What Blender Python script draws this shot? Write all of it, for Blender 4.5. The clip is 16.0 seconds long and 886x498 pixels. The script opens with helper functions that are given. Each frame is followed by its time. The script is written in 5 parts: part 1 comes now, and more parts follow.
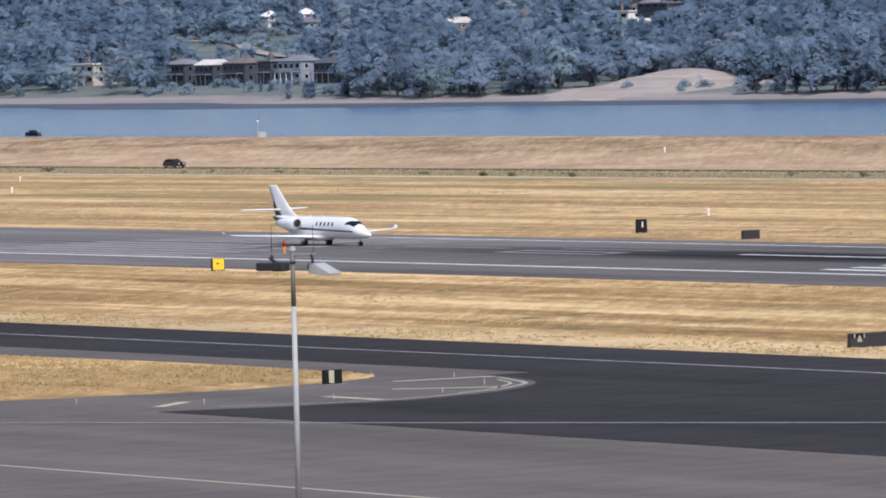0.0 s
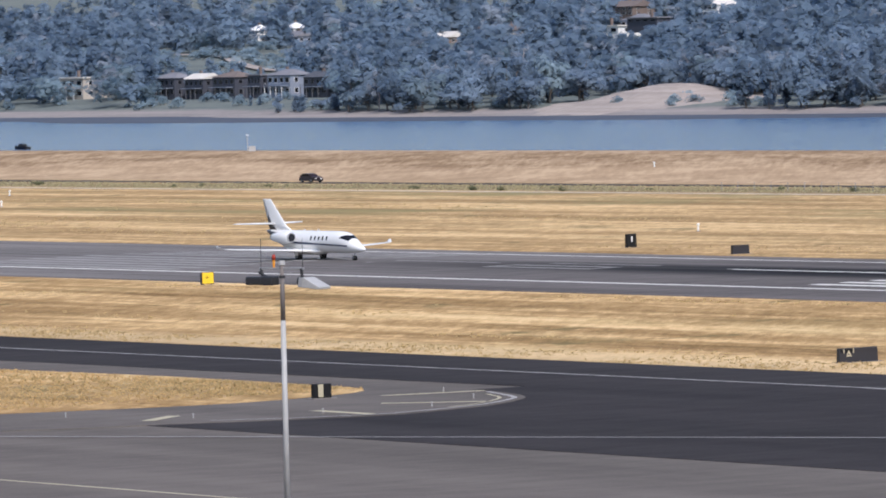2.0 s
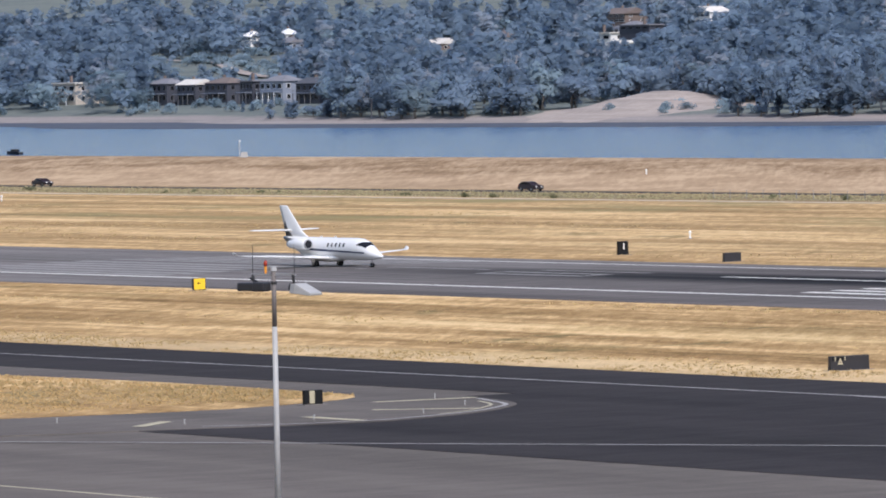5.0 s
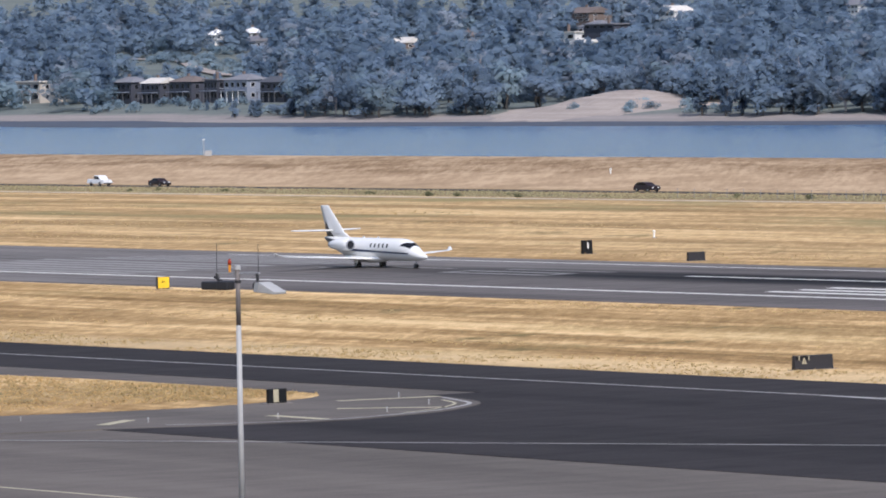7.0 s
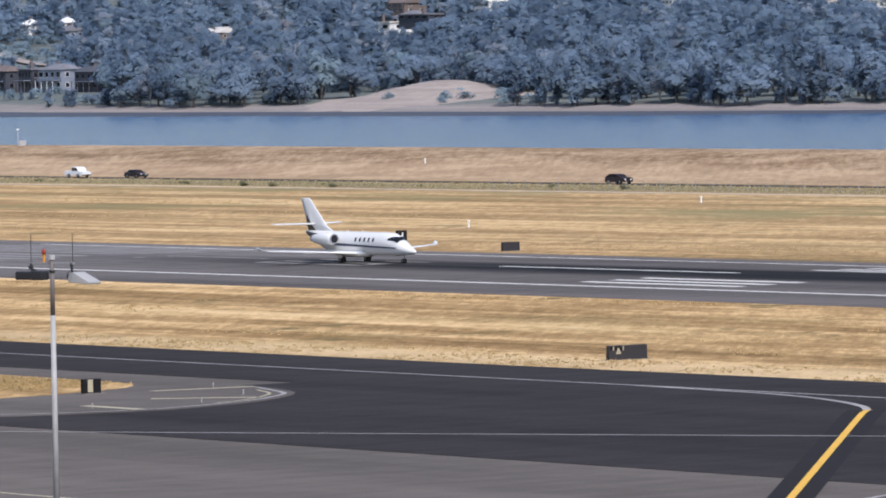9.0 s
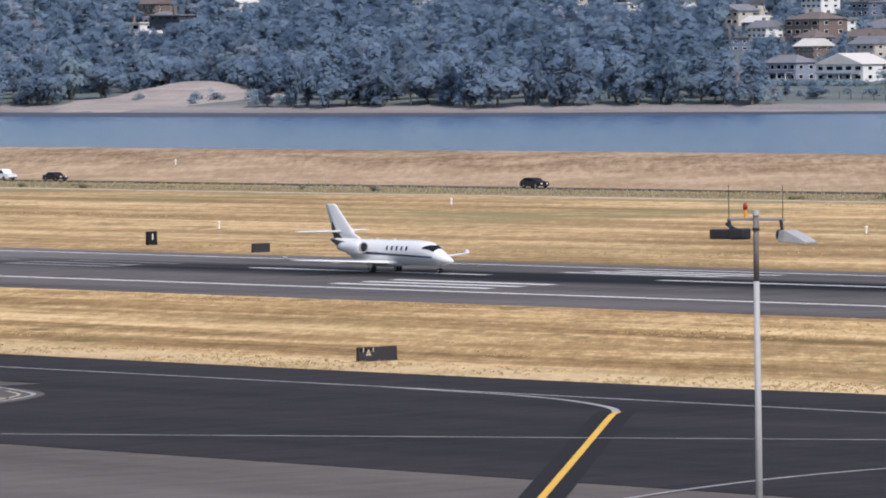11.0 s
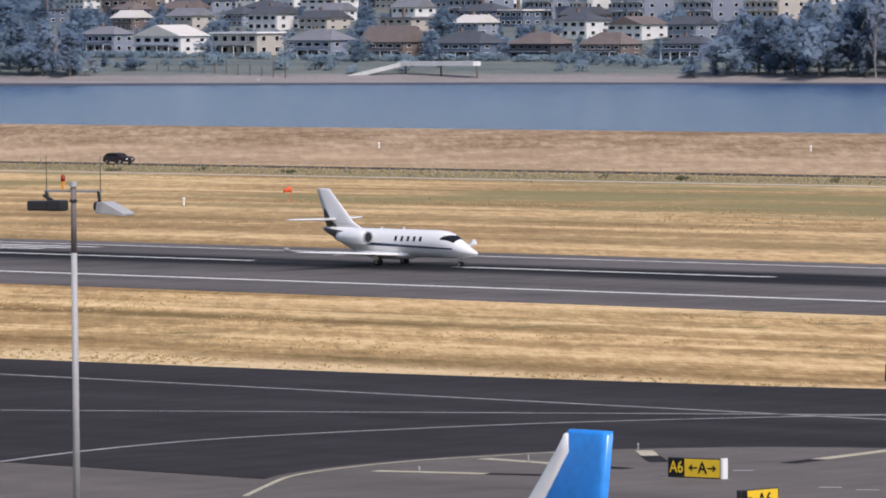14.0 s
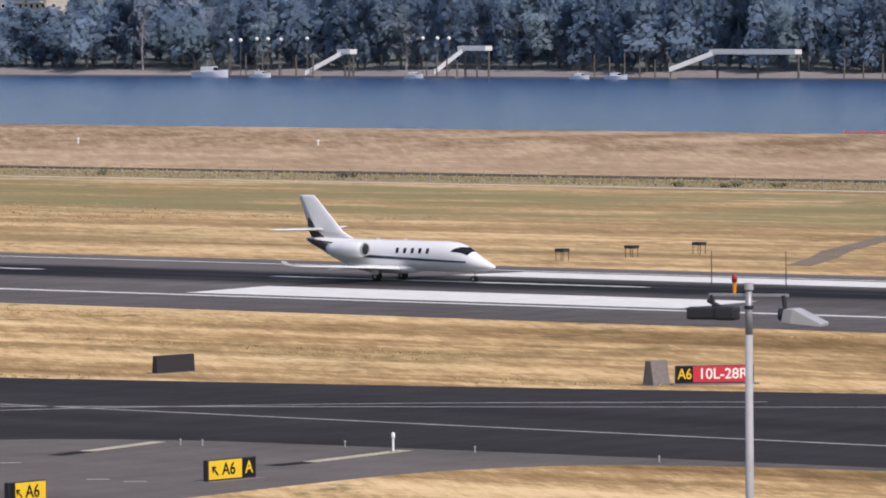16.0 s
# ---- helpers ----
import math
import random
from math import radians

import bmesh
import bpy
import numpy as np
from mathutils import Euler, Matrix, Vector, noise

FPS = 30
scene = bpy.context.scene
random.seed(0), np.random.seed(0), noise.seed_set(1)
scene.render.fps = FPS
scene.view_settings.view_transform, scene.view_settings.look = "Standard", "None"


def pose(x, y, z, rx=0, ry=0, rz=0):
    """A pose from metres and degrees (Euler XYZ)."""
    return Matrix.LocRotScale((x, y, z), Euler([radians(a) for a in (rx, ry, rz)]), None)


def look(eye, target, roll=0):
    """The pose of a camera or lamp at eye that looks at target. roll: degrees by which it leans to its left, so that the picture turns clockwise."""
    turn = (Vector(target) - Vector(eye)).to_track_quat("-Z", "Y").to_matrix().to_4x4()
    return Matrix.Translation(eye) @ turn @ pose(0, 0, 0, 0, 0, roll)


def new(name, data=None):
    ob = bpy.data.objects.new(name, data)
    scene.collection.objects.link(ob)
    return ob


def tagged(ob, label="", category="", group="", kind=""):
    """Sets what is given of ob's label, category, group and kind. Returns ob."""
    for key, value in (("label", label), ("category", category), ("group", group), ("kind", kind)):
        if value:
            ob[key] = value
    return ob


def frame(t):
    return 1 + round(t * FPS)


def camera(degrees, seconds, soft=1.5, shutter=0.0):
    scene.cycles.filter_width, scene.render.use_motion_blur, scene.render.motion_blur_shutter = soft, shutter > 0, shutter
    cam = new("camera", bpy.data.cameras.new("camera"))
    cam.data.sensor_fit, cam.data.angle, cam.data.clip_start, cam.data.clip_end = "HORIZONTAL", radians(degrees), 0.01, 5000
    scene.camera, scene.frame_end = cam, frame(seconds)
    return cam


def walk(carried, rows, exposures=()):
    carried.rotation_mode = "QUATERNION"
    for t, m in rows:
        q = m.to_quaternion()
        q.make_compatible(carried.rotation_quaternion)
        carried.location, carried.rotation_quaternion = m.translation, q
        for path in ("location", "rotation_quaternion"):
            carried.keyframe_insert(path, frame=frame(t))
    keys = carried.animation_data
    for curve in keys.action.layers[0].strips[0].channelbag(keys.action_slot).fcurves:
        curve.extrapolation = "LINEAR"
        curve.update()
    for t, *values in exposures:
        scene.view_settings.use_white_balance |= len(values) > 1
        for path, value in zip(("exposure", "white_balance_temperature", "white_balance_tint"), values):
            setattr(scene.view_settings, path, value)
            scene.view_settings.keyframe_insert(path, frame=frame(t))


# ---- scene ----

# ------------------------------------------------------------------ camera
EYE = (0.0, 0.0, 23.27)
cam = camera(7.489, 16.0, soft=1.9, shutter=0.0)
# seconds, pan to the left of the runway's normal, pitch, roll
PAN = [
    (0.0, 55.338, -1.886, 1.45), (0.5, 55.331, -1.902, 1.50), (1.0, 55.319, -1.949, 1.50), (1.5, 55.286, -1.903, 1.437),
    (2.0, 55.252, -1.767, 1.353), (2.5, 55.239, -1.719, 1.332), (3.0, 55.231, -1.725, 1.291), (3.5, 55.244, -1.707, 1.152),
    (6.0, 55.148, -1.717, 1.16), (6.5, 55.048, -1.733, 1.052), (7.0, 54.887, -1.727, 1.076), (7.5, 54.677, -1.782, 0.982),
    (8.0, 54.397, -1.81, 0.935), (8.5, 53.851, -1.826, 0.989), (11.0, 51.211, -1.86, 0.801), (11.5, 50.419, -1.876, 0.767),
    (12.0, 49.544, -1.948, 0.699), (12.5, 48.747, -2.009, 0.562), (13.0, 47.679, -2.056, 0.473), (13.5, 46.587, -2.113, 0.666),
    (14.0, 45.445, -2.167, 0.529), (14.5, 44.062, -2.192, 0.533), (15.0, 42.551, -2.214, 0.433), (15.5, 40.895, -2.249, 0.474),
    (16.0, 39.251, -2.283, 0.375)]
walk(cam, [(t, pose(*EYE, 90 + pitch, roll, yaw)) for t, yaw, pitch, roll in PAN], [(0.0, -0.20, 6080, 16), (8.5, -0.24, 6080, 16), (16.0, -0.40, 6320, 19)])

# ------------------------------------------------------------------ light
SUN_EL, SUN_AZ = radians(48), radians(103)   # azimuth from +y towards +x
world = bpy.data.worlds.new("sky")
scene.world = world
world.use_nodes = True
wn = world.node_tree.nodes
wn.clear()
sky = wn.new("ShaderNodeTexSky")
sky.sky_type, sky.sun_disc = "NISHITA", False
sky.sun_elevation, sky.sun_rotation = SUN_EL, SUN_AZ
sky.dust_density, sky.air_density = 1.5, 1.2
bg = wn.new("ShaderNodeBackground")
bg.inputs["Strength"].default_value = 0.165
wo = wn.new("ShaderNodeOutputWorld")
world.node_tree.links.new(sky.outputs["Color"], bg.inputs["Color"])
world.node_tree.links.new(bg.outputs["Background"], wo.inputs["Surface"])
sun = new("sun", bpy.data.lights.new("sun", "SUN"))
sun.data.energy, sun.data.angle, sun.data.color = 3.9, radians(0.6), (1.0, 0.95, 0.87)
sd = Vector((math.sin(SUN_AZ) * math.cos(SUN_EL), math.cos(SUN_AZ) * math.cos(SUN_EL), math.sin(SUN_EL)))
sun.matrix_world = look(sd * 200, (0, 0, 0))

# ------------------------------------------------------------------ materials


def base(name, rough=0.8, metal=0.0, spec=0.5):
    m = bpy.data.materials.new(name)
    m.use_nodes = True
    b = m.node_tree.nodes["Principled BSDF"]
    b.inputs["Roughness"].default_value = rough
    b.inputs["Metallic"].default_value = metal
    b.inputs["Specular IOR Level"].default_value = spec
    return m, m.node_tree, b


def coords(nt, scale=(1, 1, 1), obj=False):
    """World-size coordinates stretched by scale."""
    if obj:
        src = nt.nodes.new("ShaderNodeTexCoord").outputs["Object"]
    else:
        src = nt.nodes.new("ShaderNodeNewGeometry").outputs["Position"]
    mp = nt.nodes.new("ShaderNodeMapping")
    mp.inputs["Scale"].default_value = scale
    nt.links.new(src, mp.inputs["Vector"])
    return mp.outputs["Vector"]


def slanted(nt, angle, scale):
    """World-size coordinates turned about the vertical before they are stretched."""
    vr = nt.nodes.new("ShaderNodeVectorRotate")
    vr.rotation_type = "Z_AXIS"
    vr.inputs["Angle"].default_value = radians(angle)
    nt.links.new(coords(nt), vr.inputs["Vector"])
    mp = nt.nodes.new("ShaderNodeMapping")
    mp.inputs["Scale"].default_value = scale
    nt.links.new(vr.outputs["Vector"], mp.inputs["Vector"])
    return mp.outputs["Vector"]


def noise_tex(nt, vec, scale, detail=4.0, rough=0.55):
    n = nt.nodes.new("ShaderNodeTexNoise")
    n.inputs["Scale"].default_value, n.inputs["Detail"].default_value, n.inputs["Roughness"].default_value = scale, detail, rough
    nt.links.new(vec, n.inputs["Vector"])
    return n.outputs["Fac"]


def ramp(nt, fac, stops):
    r = nt.nodes.new("ShaderNodeValToRGB")
    els = r.color_ramp.elements
    els[0].position, els[0].color = stops[0][0], (*stops[0][1], 1)
    els[1].position, els[1].color = stops[-1][0], (*stops[-1][1], 1)
    for p, c in stops[1:-1]:
        e = els.new(p)
        e.color = (*c, 1)
    nt.links.new(fac, r.inputs["Fac"])
    return r.outputs["Color"]


def mix(nt, a, b, fac, mode="MIX"):
    m = nt.nodes.new("ShaderNodeMix")
    m.data_type, m.blend_type = "RGBA", mode
    for sock, v in ((m.inputs[0], fac), (m.inputs[6], a), (m.inputs[7], b)):
        if isinstance(v, (int, float)):
            sock.default_value = v
        elif isinstance(v, tuple):
            sock.default_value = (*v, 1)
        else:
            nt.links.new(v, sock)
    return m.outputs[2]


def mathn(nt, op, a, b=0.0, c=0.0):
    m = nt.nodes.new("ShaderNodeMath")
    m.operation = op
    for sock, v in zip(m.inputs, (a, b, c)):
        if isinstance(v, (int, float)):
            sock.default_value = v
        else:
            nt.links.new(v, sock)
    return m.outputs[0]


def bump(nt, b, fac, strength=0.3, dist=0.05):
    n = nt.nodes.new("ShaderNodeBump")
    n.inputs["Strength"].default_value, n.inputs["Distance"].default_value = strength, dist
    nt.links.new(fac, n.inputs["Height"])
    nt.links.new(n.outputs["Normal"], b.inputs["Normal"])


def plain(name, col, rough=0.6, metal=0.0, vary=0.12, scale=3.0, spec=0.5):
    """Painted, metal or plastic surface with light wear at two scales."""
    m, nt, b = base(name, rough, metal, spec)
    v = coords(nt, obj=True)
    f = mix(nt, noise_tex(nt, v, scale), noise_tex(nt, v, scale * 9, 3.0), 0.4)
    lo, hi = tuple(c * (1 - vary) for c in col), tuple(min(1, c * (1 + vary)) for c in col)
    nt.links.new(ramp(nt, f, [(0.3, lo), (0.7, hi)]), b.inputs["Base Color"])
    return m


def asphalt(name, col, streak=0.25, rubber=None):
    m, nt, b = base(name, 0.9, spec=0.12)
    big = noise_tex(nt, coords(nt, (0.012, 0.10, 1)), 1.0, 5.0, 0.6)
    mid = noise_tex(nt, coords(nt, (0.5, 0.11, 1)), 1.0, 6.0, 0.7)
    fine = noise_tex(nt, coords(nt, (6, 6, 6)), 1.0, 3.0)
    f = mix(nt, mix(nt, big, mid, 0.45), fine, 0.2)
    lo, hi = tuple(c * (1 - streak) for c in col), tuple(c * (1 + streak) for c in col)
    c = ramp(nt, f, [(0.40, lo), (0.60, hi)])
    if rubber is not None:
        # tyre rubber laid down in two lanes beside the centreline
        sep = nt.nodes.new("ShaderNodeSeparateXYZ")
        nt.links.new(coords(nt), sep.inputs[0])
        off = mathn(nt, "ABSOLUTE", mathn(nt, "SUBTRACT", mathn(nt, "ABSOLUTE", mathn(nt, "SUBTRACT", sep.outputs["Y"], rubber)), 2.6))
        lane = mathn(nt, "SUBTRACT", 1.0, mathn(nt, "DIVIDE", off, 7.5))
        st = noise_tex(nt, coords(nt, (0.008, 0.9, 1)), 1.0, 5.0, 0.65)
        along = noise_tex(nt, coords(nt, (0.02, 0.0, 0.0)), 1.0, 2.0)
        fac = mathn(nt, "MULTIPLY", mathn(nt, "MULTIPLY", lane, mathn(nt, "MULTIPLY", st, 3.3)), mathn(nt, "ADD", mathn(nt, "MULTIPLY", along, 1.3), 0.15))
        fac.node.use_clamp = True
        start = nt.nodes.new("ShaderNodeMapRange")
        nt.links.new(sep.outputs["X"], start.inputs[0])
        start.inputs[1].default_value, start.inputs[2].default_value = -590.0, -530.0
        fac = mathn(nt, "MULTIPLY", fac, mathn(nt, "ADD", mathn(nt, "MULTIPLY", start.outputs[0], 0.8), 0.2))
        old = mathn(nt, "MULTIPLY", mathn(nt, "SUBTRACT", 1.0, start.outputs[0]), ramp(nt, st, [(0.42, (0, 0, 0)), (0.60, (1, 1, 1))]))
        c = mix(nt, c, (0.27, 0.25, 0.235), mathn(nt, "MULTIPLY", old, 0.75))
        c = mix(nt, c, (0.013, 0.012, 0.013), fac)
    nt.links.new(c, b.inputs["Base Color"])
    bump(nt, b, fine, 0.3, 0.01)
    return m


def dry_grass():
    m, nt, b = base("dry_grass", 0.95, spec=0.1)
    band = noise_tex(nt, coords(nt, (0.007, 0.085, 1)), 1.0, 7.0, 0.7)
    patch = noise_tex(nt, coords(nt, (0.05, 0.06, 1)), 1.0, 6.0, 0.7)
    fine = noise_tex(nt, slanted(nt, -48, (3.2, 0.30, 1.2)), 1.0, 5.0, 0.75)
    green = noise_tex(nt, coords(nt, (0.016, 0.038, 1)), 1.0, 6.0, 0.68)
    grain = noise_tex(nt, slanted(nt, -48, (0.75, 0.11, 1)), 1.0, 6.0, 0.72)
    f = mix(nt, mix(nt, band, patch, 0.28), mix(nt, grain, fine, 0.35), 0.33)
    c = ramp(nt, f, [(0.41, (0.20, 0.120, 0.046)), (0.465, (0.35, 0.216, 0.090)), (0.50, (0.45, 0.290, 0.130)), (0.53, (0.62, 0.413, 0.192)), (0.58, (0.80, 0.570, 0.298))])
    # thin dark tracks and tufty blotches drawn out along the mowing
    thin = ramp(nt, noise_tex(nt, coords(nt, (0.0022, 0.42, 1)), 1.0, 4.0, 0.7), [(0.57, (0, 0, 0)), (0.66, (1, 1, 1))])
    c = mix(nt, c, (0.20, 0.135, 0.06), mathn(nt, "MULTIPLY", thin, 0.35))
    blot = ramp(nt, noise_tex(nt, slanted(nt, -30, (0.12, 0.06, 1)), 1.0, 7.0, 0.75), [(0.575, (0, 0, 0)), (0.65, (1, 1, 1))])
    c = mix(nt, c, (0.155, 0.125, 0.05), mathn(nt, "MULTIPLY", blot, 0.8))
    sep = nt.nodes.new("ShaderNodeSeparateXYZ")
    nt.links.new(coords(nt), sep.inputs[0])

    def between(lo, hi, sock=sep.outputs["Y"]):
        r = nt.nodes.new("ShaderNodeMapRange")
        nt.links.new(sock, r.inputs[0])
        r.inputs[1].default_value, r.inputs[2].default_value = lo, hi
        return r.outputs[0]

    # green patches, most of them on the mown verge before the perimeter road
    g = ramp(nt, green, [(0.50, (0, 0, 0)), (0.62, (1, 1, 1))])
    east = mathn(nt, "MULTIPLY", between(-600, -500, sep.outputs["X"]), mathn(nt, "MULTIPLY", between(505, 525), mathn(nt, "SUBTRACT", 1.0, between(580, 592))))
    g = mathn(nt, "ADD", g, mathn(nt, "MULTIPLY", east, ramp(nt, green, [(0.40, (0, 0, 0)), (0.52, (1, 1, 1))])))
    g.node.use_clamp = True
    gf = mathn(nt, "MULTIPLY", g, mathn(nt, "ADD", mathn(nt, "MULTIPLY", between(490, 530), 0.68), 0.2))
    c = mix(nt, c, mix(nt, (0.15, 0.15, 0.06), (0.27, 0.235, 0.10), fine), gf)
    pale = mathn(nt, "MULTIPLY", between(284, 286), mathn(nt, "SUBTRACT", 1.0, between(291, 297)))
    c = mix(nt, c, mix(nt, (0.55, 0.40, 0.21), (0.82, 0.62, 0.37), fine), mathn(nt, "MULTIPLY", pale, 0.6))
    weedy = mathn(nt, "MULTIPLY", between(597, 600), mathn(nt, "SUBTRACT", 1.0, between(617, 620)))
    c = mix(nt, c, mix(nt, (0.10, 0.10, 0.055), (0.30, 0.25, 0.14), fine), mathn(nt, "MULTIPLY", weedy, 0.75))
    # browner, taller grass on the levee
    lv = ramp(nt, mix(nt, grain, patch, 0.55), [(0.40, (0.22, 0.140, 0.076)), (0.49, (0.34, 0.232, 0.136)), (0.58, (0.50, 0.360, 0.225))])
    wavy = noise_tex(nt, coords(nt, (0.012, 0.0, 0.0)), 1.0, 4.0, 0.6)
    low = mathn(nt, "SUBTRACT", 1.0, between(661, 667, mathn(nt, "ADD", sep.outputs["Y"], mathn(nt, "MULTIPLY", mathn(nt, "SUBTRACT", wavy, 0.5), 45.0))))
    lv = mix(nt, lv, mix(nt, lv, (0.60, 0.43, 0.27), 0.34), low)
    c = mix(nt, c, mix(nt, c, (0.43, 0.31, 0.175), 0.18), between(425, 440))
    c = mix(nt, c, lv, between(629, 636))
    # far bank: sand near the water, then rough vegetation tinted blue-grey for haze
    zf = between(-0.2, 0.6, mathn(nt, "ADD", sep.outputs["Z"], mathn(nt, "MULTIPLY", patch, 2.0)))
    farc = mix(nt, ramp(nt, f, [(0.35, (0.20, 0.18, 0.175)), (0.65, (0.36, 0.32, 0.295))]), ramp(nt, f, [(0.38, (0.10, 0.125, 0.125)), (0.60, (0.20, 0.215, 0.19))]), zf)
    c = mix(nt, c, farc, between(1000, 1010))
    nt.links.new(c, b.inputs["Base Color"])
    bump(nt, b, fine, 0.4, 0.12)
    return m


def foliage(name, lo, hi, gaps=0.0):
    """Leaf clumps that reflect and let through about as much light; gaps is the open share between their leaves."""
    m, nt, b = base(name, 0.8, spec=0.05)
    v = coords(nt, (0.12, 0.12, 0.12))
    isl = nt.nodes.new("ShaderNodeNewGeometry").outputs["Random Per Island"]
    rnd = nt.nodes.new("ShaderNodeObjectInfo").outputs["Random"]
    f = mix(nt, mix(nt, noise_tex(nt, v, 1.0, 3.0), isl, 0.18), rnd, 0.4)
    col = ramp(nt, f, [(0.2, lo), (0.8, hi)])
    nt.links.new(col, b.inputs["Base Color"])
    tr = nt.nodes.new("ShaderNodeBsdfTranslucent")
    nt.links.new(col, tr.inputs["Color"])
    both = nt.nodes.new("ShaderNodeAddShader")
    nt.links.new(b.outputs[0], both.inputs[0])
    nt.links.new(tr.outputs[0], both.inputs[1])
    out = both.outputs[0]
    if gaps:
        mx = nt.nodes.new("ShaderNodeMixShader")
        mx.inputs[0].default_value = gaps
        nt.links.new(out, mx.inputs[1])
        nt.links.new(nt.nodes.new("ShaderNodeBsdfTransparent").outputs[0], mx.inputs[2])
        out = mx.outputs[0]
    nt.links.new(out, nt.nodes["Material Output"].inputs["Surface"])
    return m


def water_mat():
    m, nt, b = base("river_water", 0.16, spec=0.14)
    b.inputs["IOR"].default_value = 1.33
    f = noise_tex(nt, coords(nt, (0.004, 0.02, 1)), 1.0, 4.0)
    nt.links.new(ramp(nt, f, [(0.35, (0.010, 0.050, 0.150)), (0.65, (0.018, 0.066, 0.178))]), b.inputs["Base Color"])
    w = noise_tex(nt, coords(nt, (0.5, 0.8, 1)), 1.0, 5.0, 0.6)
    bump(nt, b, w, 1.0, 0.35)
    return m


M = {}
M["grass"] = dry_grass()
M["runway"] = asphalt("runway_asphalt", (0.124, 0.109, 0.102), 0.35, rubber=397.4)
M["dark"] = asphalt("taxiway_asphalt", (0.034, 0.029, 0.029), 0.38)
M["apron"] = asphalt("apron_concrete", (0.132, 0.114, 0.100), 0.25)
M["shoulder"] = asphalt("shoulder_asphalt", (0.132, 0.115, 0.102), 0.25)
M["road"] = asphalt("road_asphalt", (0.085, 0.072, 0.062), 0.2)
M["track"] = plain("gravel_track", (0.52, 0.44, 0.33), 0.95, vary=0.2, scale=0.3)
M["dirt"] = plain("bare_brown_dirt", (0.20, 0.15, 0.095), 0.95, vary=0.3, scale=0.25)
M["paint"] = plain("white_marking_paint", (0.76, 0.73, 0.66), 0.7, vary=0.15, scale=0.6)
M["worn"] = plain("worn_marking_paint", (0.37, 0.35, 0.33), 0.8, vary=0.3, scale=0.35)
M["faint"] = plain("nearly_worn_off_paint", (0.26, 0.245, 0.23), 0.85, vary=0.3, scale=0.2)
M["yellow"] = plain("yellow_marking_paint", (0.80, 0.46, 0.05), 0.7, vary=0.12, scale=0.8)
M["wornyellow"] = plain("worn_yellow_paint", (0.46, 0.41, 0.28), 0.8, vary=0.25, scale=0.5)
M["black"] = plain("black_marking_paint", (0.022, 0.019, 0.020), 0.9, spec=0.12)
M["white"] = plain("aircraft_white_paint", (0.83, 0.82, 0.80), 0.25, vary=0.03)
M["navy"] = plain("navy_stripe_paint", (0.03, 0.045, 0.10), 0.3)
M["darktail"] = plain("charcoal_tail_paint", (0.035, 0.03, 0.035), 0.35, vary=0.4, scale=2.0)
M["bluefin"] = plain("blue_tail_paint", (0.03, 0.29, 0.84), 0.3, vary=0.2, scale=0.35)
M["glass"] = plain("dark_glazing", (0.015, 0.016, 0.020), 0.22, spec=0.25)
M["oldsteel"] = plain("weathered_brown_steel", (0.17, 0.15, 0.14), 0.7, 0.2, vary=0.2)
M["rubber"] = plain("tyre_rubber", (0.02, 0.02, 0.02), 0.85)
M["steel"] = plain("galvanised_steel", (0.34, 0.34, 0.345), 0.45, 0.35, vary=0.12)
M["greymetal"] = plain("grey_housing_paint", (0.40, 0.395, 0.385), 0.55)
M["darkmetal"] = plain("dark_housing_paint", (0.022, 0.022, 0.025), 0.5)
M["signblack"] = plain("sign_black_panel", (0.012, 0.012, 0.013), 0.6, spec=0.2)
M["signback"] = plain("sign_grey_back", (0.022, 0.021, 0.025), 0.6)
M["signyellow"] = plain("sign_yellow_panel", (0.85, 0.55, 0.02), 0.5, vary=0.05)
M["signred"] = plain("sign_red_panel", (0.55, 0.03, 0.05), 0.5, vary=0.05)
M["signwhite"] = plain("sign_white_legend", (0.85, 0.85, 0.82), 0.5, vary=0.04)
M["stone"] = plain("concrete_block", (0.19, 0.17, 0.155), 0.9, vary=0.25)
M["orange"] = plain("orange_fabric", (0.85, 0.13, 0.04), 0.7)
M["amber"] = plain("amber_lamp_cover", (0.80, 0.32, 0.03), 0.35)
M["redlens"] = plain("red_obstruction_lens", (0.35, 0.04, 0.02), 0.2)
M["carblack"] = plain("dark_car_paint", (0.022, 0.012, 0.014), 0.45, spec=0.3)
M["carwhite"] = plain("white_car_paint", (0.75, 0.75, 0.76), 0.3, vary=0.04)
M["water"] = water_mat()
M["bark"] = plain("bark", (0.13, 0.115, 0.10), 0.9, vary=0.3, scale=0.6)
M["palebark"] = plain("pale_dead_wood", (0.34, 0.31, 0.30), 0.9, vary=0.2, scale=0.6)
# leafa to leafd: the pale blue-grey stands in for haze over the river
M["leafa"] = foliage("hazed_cottonwood_leaves", (0.109, 0.152, 0.201), (0.167, 0.216, 0.272), 0.4)
M["leafb"] = foliage("hazed_fir_needles", (0.091, 0.131, 0.180), (0.137, 0.183, 0.237), 0.4)
M["leafc"] = foliage("hazed_willow_leaves", (0.124, 0.172, 0.204), (0.182, 0.234, 0.265), 0.4)
M["leafd"] = foliage("hazed_sparse_dry_leaves", (0.145, 0.172, 0.208), (0.203, 0.229, 0.265), 0.4)
M["straw"] = foliage("dry_straw_blades", (0.33, 0.235, 0.110), (0.48, 0.350, 0.180))
M["olive"] = foliage("olive_weed_leaves", (0.24, 0.178, 0.085), (0.42, 0.312, 0.155))
M["vergeweed"] = foliage("grey_green_verge_weeds", (0.17, 0.155, 0.090), (0.30, 0.262, 0.155))
